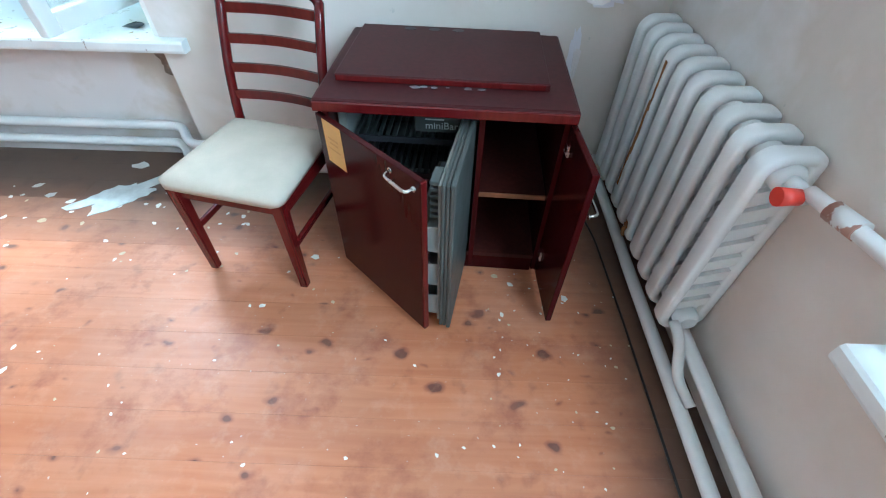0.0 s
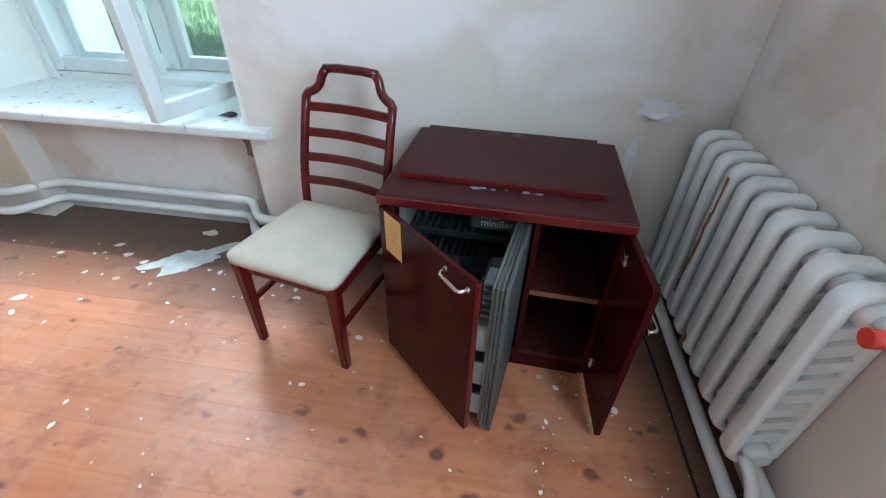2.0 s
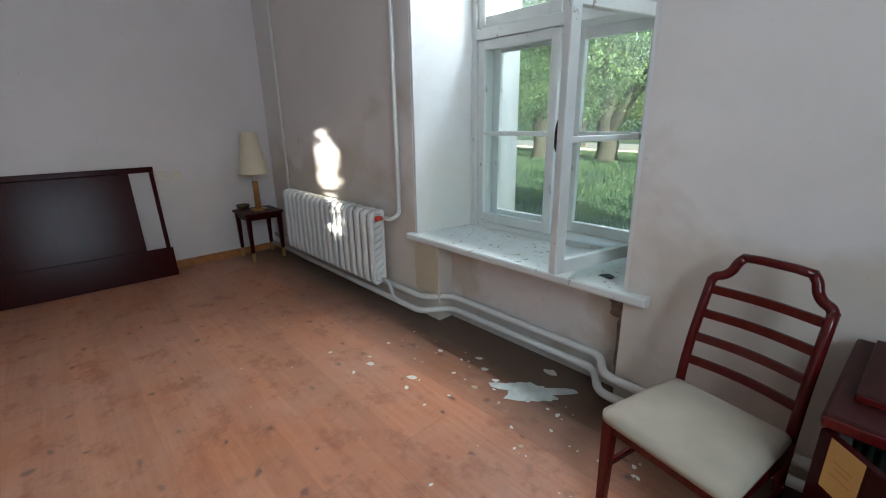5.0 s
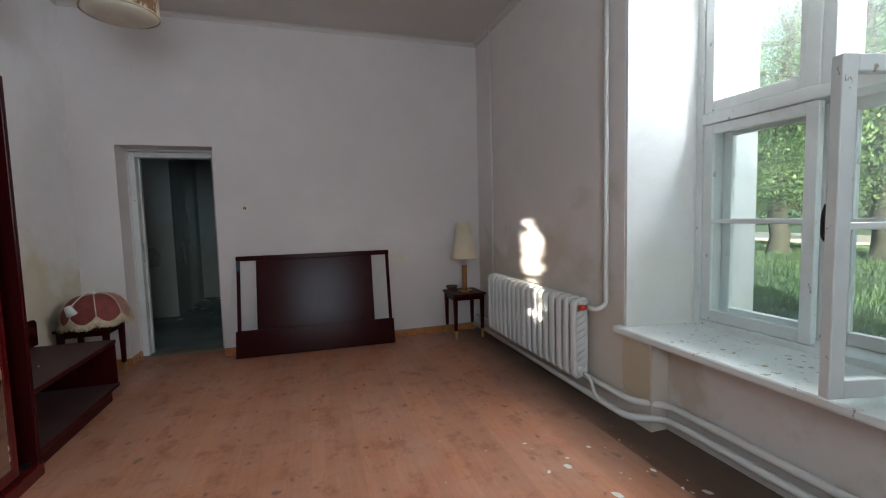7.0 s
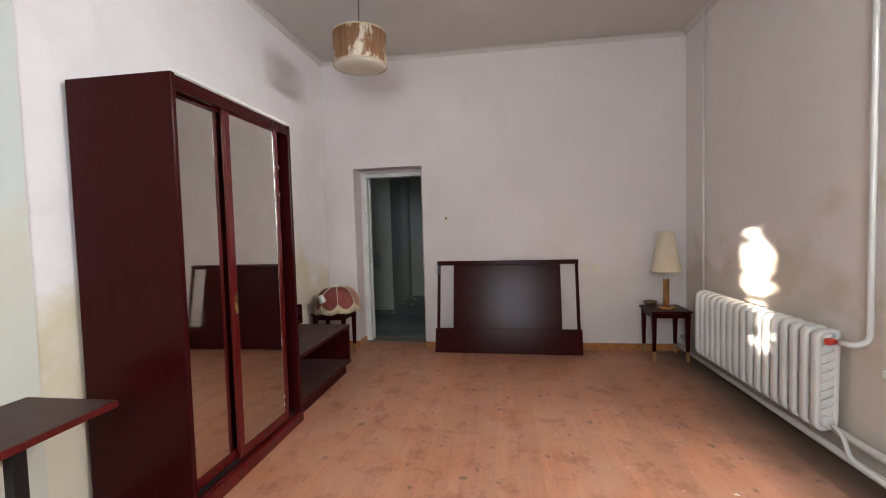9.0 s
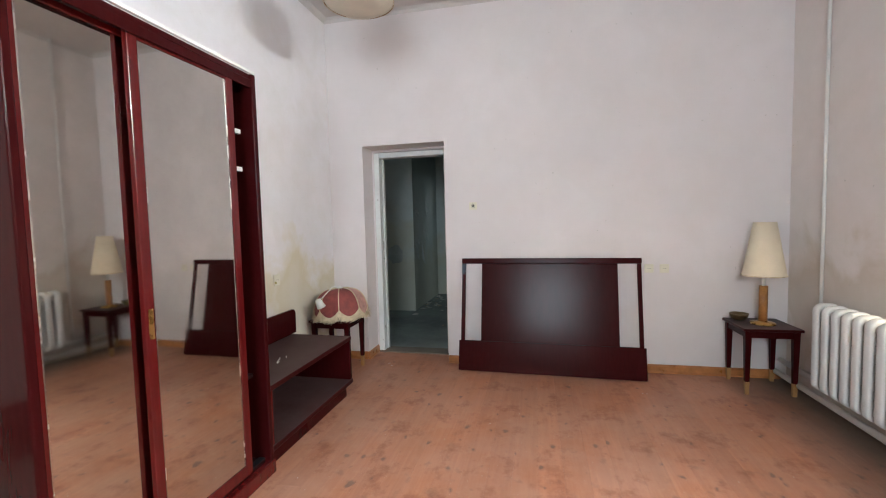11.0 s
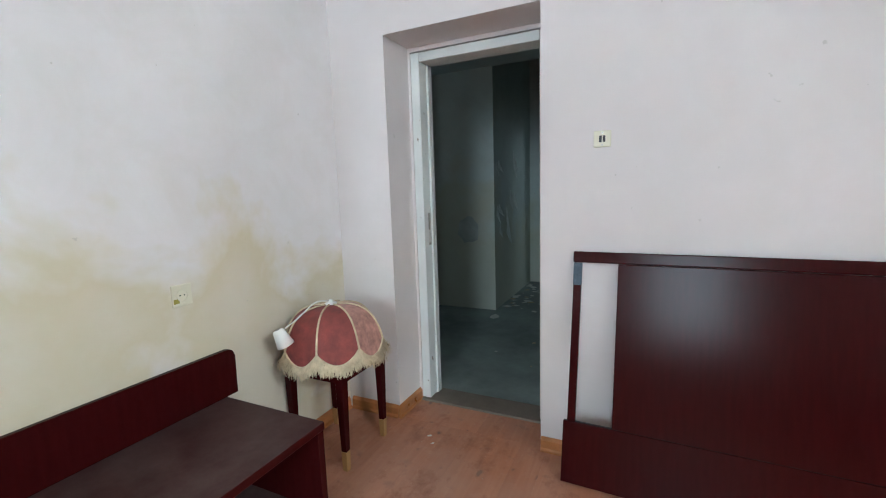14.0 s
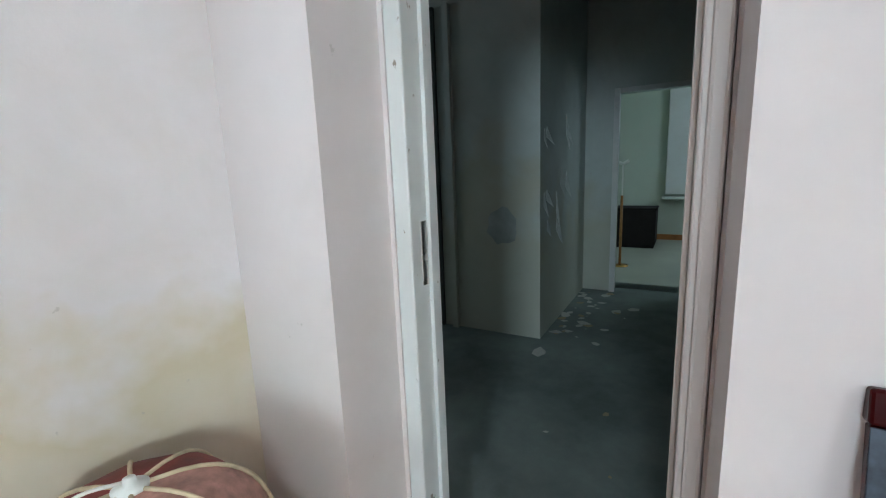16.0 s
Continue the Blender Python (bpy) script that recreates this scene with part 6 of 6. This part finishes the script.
def tree(x, y, h, r, crown_r, crown_z, n_leaf, seed, lean=0.0, low=0.0, fork=False):
    rn = random.Random(seed)
    t = thing("tree", pose(x, y, GZ), "old park tree with a rough trunk and green crown", "tree", "park trees")
    bm = bmesh.new()
    pts = [(lean * k / 7 * k / 7 * 2 + 0.12 * math.sin(k + seed), 0.1 * math.cos(k * 1.7 + seed), -0.1 + h * k / 7) for k in range(8)]
    fine = [Vector(pts[j // 4]).lerp(Vector(pts[min(7, j // 4 + 1)]), (j % 4) / 4) for j in range(29)]
    bm_ring_sweep(bm, fine, [r * (1.0 - 0.025 * j + 0.45 * math.exp(-j * 0.7)) for j in range(29)], 16)
    for v in bm.verts:
        q = noise.noise(v.co * 2.2) * 0.16 + noise.noise(v.co * 7.0) * 0.07
        v.co.x += q * r * 2.0
        v.co.y += noise.noise(v.co * 2.9) * r * 0.3
    part("trunk", bm, M_BARK, t)
    tips = []
    if fork:
        bm = bmesh.new()
        bm_ring_sweep(bm, [Vector(pts[1]) + Vector((0, 0, -0.3)), Vector(pts[1]) + Vector((0.7, 0.1, 1.0)), Vector(pts[1]) + Vector((1.7, 0.2, 2.3)), Vector(pts[1]) + Vector((2.3, 0.2, 4.2))], [r * 0.75, r * 0.7, r * 0.55, r * 0.3], 12)
        part("limb", bm, M_BARK, t)
    for k in range(9):
        i = rn.randint(3, 7)
        p = Vector(pts[i])
        a = rn.uniform(0, math.tau)
        ln = rn.uniform(0.5, 1.0) * crown_r
        d = Vector((math.cos(a), math.sin(a), rn.uniform(0.15, 0.7)))
        bm = bmesh.new()
        mid = p + d * ln * 0.5 + Vector((0, 0, rn.uniform(-0.2, 0.3)))
        end = p + d * ln
        bm_ring_sweep(bm, [p, mid, end], [r * 0.38, r * 0.22, r * 0.06], 8)
        part("limb", bm, M_BARK, t)
        tips += [mid, end]
    verts, faces = [], []
    clumps = [(rn.choice(tips) + Vector((rn.gauss(0, 0.25), rn.gauss(0, 0.25), rn.gauss(0, 0.16))) * crown_r, rn.uniform(0.10, 0.22) * crown_r) for _ in range(70)]
    # drooping outer twigs reach down to head height
    for _ in range(60):
        a, q = rn.uniform(0, math.tau), crown_r * math.sqrt(rn.uniform(0.05, 1.0))
        clumps.append((Vector((q * math.cos(a), q * math.sin(a), rn.uniform(max(low, 1.9), 0.5 * h))), rn.uniform(0.06, 0.13) * crown_r))
    for _ in range(int(n_leaf * 2.6)):
        c, s = clumps[rn.randrange(len(clumps))]
        p = c + Vector((rn.gauss(0, 1), rn.gauss(0, 1), rn.gauss(0, 0.7))) * s
        if p.z < low:
            continue
        q = Euler((rn.uniform(0, 6.3), rn.uniform(0, 6.3), rn.uniform(0, 6.3))).to_matrix()
        w = rn.uniform(0.06, 0.115)
        b = len(verts)
        for u, v in ((-0.5, 0), (0, -0.32), (0.5, 0), (0, 0.32)):
            verts.append(p + q @ Vector((u * w, v * w, 0)))
        faces.append((b, b + 1, b + 2, b + 3))
    me = bpy.data.meshes.new("crown")
    me.from_pydata([tuple(v) for v in verts], [], faces)
    me.materials.append(M_LEAF)
    cr = new("crown", me)
    cr.parent = t
    return t


tree(-8.6, 17.6, 11.0, 0.38, 5.0, 7.0, 18000, 1, -0.6, 1.9, True)
tree(-11.6, 17.3, 11.0, 0.30, 5.0, 7.0, 18000, 2, 0.2, 1.6)
tree(-15.5, 19.5, 12.0, 0.36, 5.0, 7.0, 17000, 3, -0.3, 2.1)
tree(-14.0, 25.0, 12.0, 0.40, 5.5, 7.0, 17000, 4, 0.2, 2.2)
tree(-4.0, 16.0, 12.0, 0.40, 5.5, 7.0, 17000, 5, -0.4, 2.6)
tree(-22.0, 24.0, 13.0, 0.45, 6.0, 7.5, 17000, 6, 0.4, 1.8)
tree(-9.0, 40.0, 14.0, 0.5, 7.0, 8.0, 17000, 7, 0.4, 2.4)
tree(-26.0, 43.0, 14.0, 0.5, 7.0, 8.0, 17000, 8, -0.4, 1.6)
tree(5.0, 36.0, 14.0, 0.5, 7.0, 8.0, 17000, 9, 0.3, 1.6)
# hedge of far foliage
r4 = random.Random(77)
verts, faces = [], []
for _ in range(45000):
    x = r4.uniform(-90, 60)
    y = 52 + r4.gauss(0, 3)
    z = GZ + abs(r4.gauss(0, 1)) * (3.5 + 2 * math.sin(x * 0.23) + 1.5 * math.sin(x * 0.61))
    w = r4.uniform(0.15, 0.42)
    q = Euler((r4.uniform(0, 6.3), r4.uniform(0, 6.3), 0)).to_matrix()
    b = len(verts)
    verts += [tuple(Vector((x, y, z)) + q @ Vector((u * w, v * w, 0))) for u, v in ((-0.5, 0), (0, -0.4), (0.5, 0), (0, 0.4))]
    faces.append((b, b + 1, b + 2, b + 3))
me = bpy.data.meshes.new("far_woods")
me.from_pydata(verts, [], faces)
me.materials.append(M_LEAF)
tagged(new("far_woods", me), "distant belt of green woods", "woods", kind="stuff")

# unseen leaf screen added east of the house: it lets the low sun through in one ragged gap only
r5 = random.Random(8)
verts, faces = [], []
side = SUN_DIR.cross(Vector((0, 0, 1))).normalized()
up = side.cross(SUN_DIR).normalized()
for _ in range(42000):
    u, v = r5.uniform(-5.0, 5.0), r5.uniform(-3.2, 5.0)
    e = math.hypot(u / 0.092, v / 0.40)
    if math.hypot(u / 0.10, (v + 0.72) / 0.25) < 1.0 and r5.random() < 0.86:
        continue
    if e < 1.0 + 0.30 * noise.noise(Vector((u * 13, v * 8, 1))) and r5.random() < 0.88:
        continue
    p = SUN_SPOT + SUN_DIR * (7.4 + r5.uniform(0, 0.9)) + side * u + up * v
    q = Euler((r5.uniform(0, 6.3), r5.uniform(0, 6.3), r5.uniform(0, 6.3))).to_matrix()
    w = r5.uniform(0.20, 0.36) if e > 1.9 else r5.uniform(0.10, 0.15) if e > 1.2 else r5.uniform(0.06, 0.12)
    b = len(verts)
    verts += [tuple(p + q @ Vector((a * w, c * w, 0))) for a, c in ((-0.5, -0.3), (0.5, -0.3), (0.5, 0.4), (-0.5, 0.4))]
    faces.append((b, b + 1, b + 2, b + 3))
me = bpy.data.meshes.new("sun_gap_screen")
me.from_pydata(verts, [], faces)
me.materials.append(M_LEAF)
tagged(new("sun_gap_screen", me), "unseen dense green leaf screen added east of the house to shape the sun patch", "bushes", kind="stuff")

# ---- floor boards, last ----
BW = 0.137
LEN = XE - XW
nrow = int((YN + 0.13 - YS) / BW) + 1
rb = random.Random(4)
board_meshes = {}


def board_mesh(ln):
    if ln not in board_meshes:
        b2 = bmesh.new()
        g = 0.0001
        prof = [(g, -0.023), (BW - g, -0.023), (BW - g, -0.0004), (BW - g - 0.0004, 0.0), (g + 0.0004, 0.0), (g, -0.0004)]
        bm_prism(b2, prof, "x", 0.001, ln - 0.001)
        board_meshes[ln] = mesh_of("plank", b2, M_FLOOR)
    return board_meshes[ln]


for k in range(7):
    y0 = DY0 + 0.002 + k * (DY1 - DY0 - 0.004) / 7
    b2 = bmesh.new()
    bm_box(b2, XW - 0.234, XW - 0.0105, y0 + 0.0004, y0 + (DY1 - DY0 - 0.004) / 7 - 0.0004, -0.06, 0.0)
    part("plank", b2, M_FLOOR, floor)
for i in range(nrow):
    y = YS + i * BW
    full = round(LEN + 0.02, 3)
    cuts = [full] if y + BW > YN else rb.choice(([full], [2.1, round(full - 2.1, 3)], [3.6, round(full - 3.6, 3)], [full], [4.4, round(full - 4.4, 3)]))
    x = XW - 0.01
    for ln in cuts:
        ob = new("plank", board_mesh(ln))
        ob.matrix_basis = pose(x, y, 0)
        ob.parent = floor
        x += ln
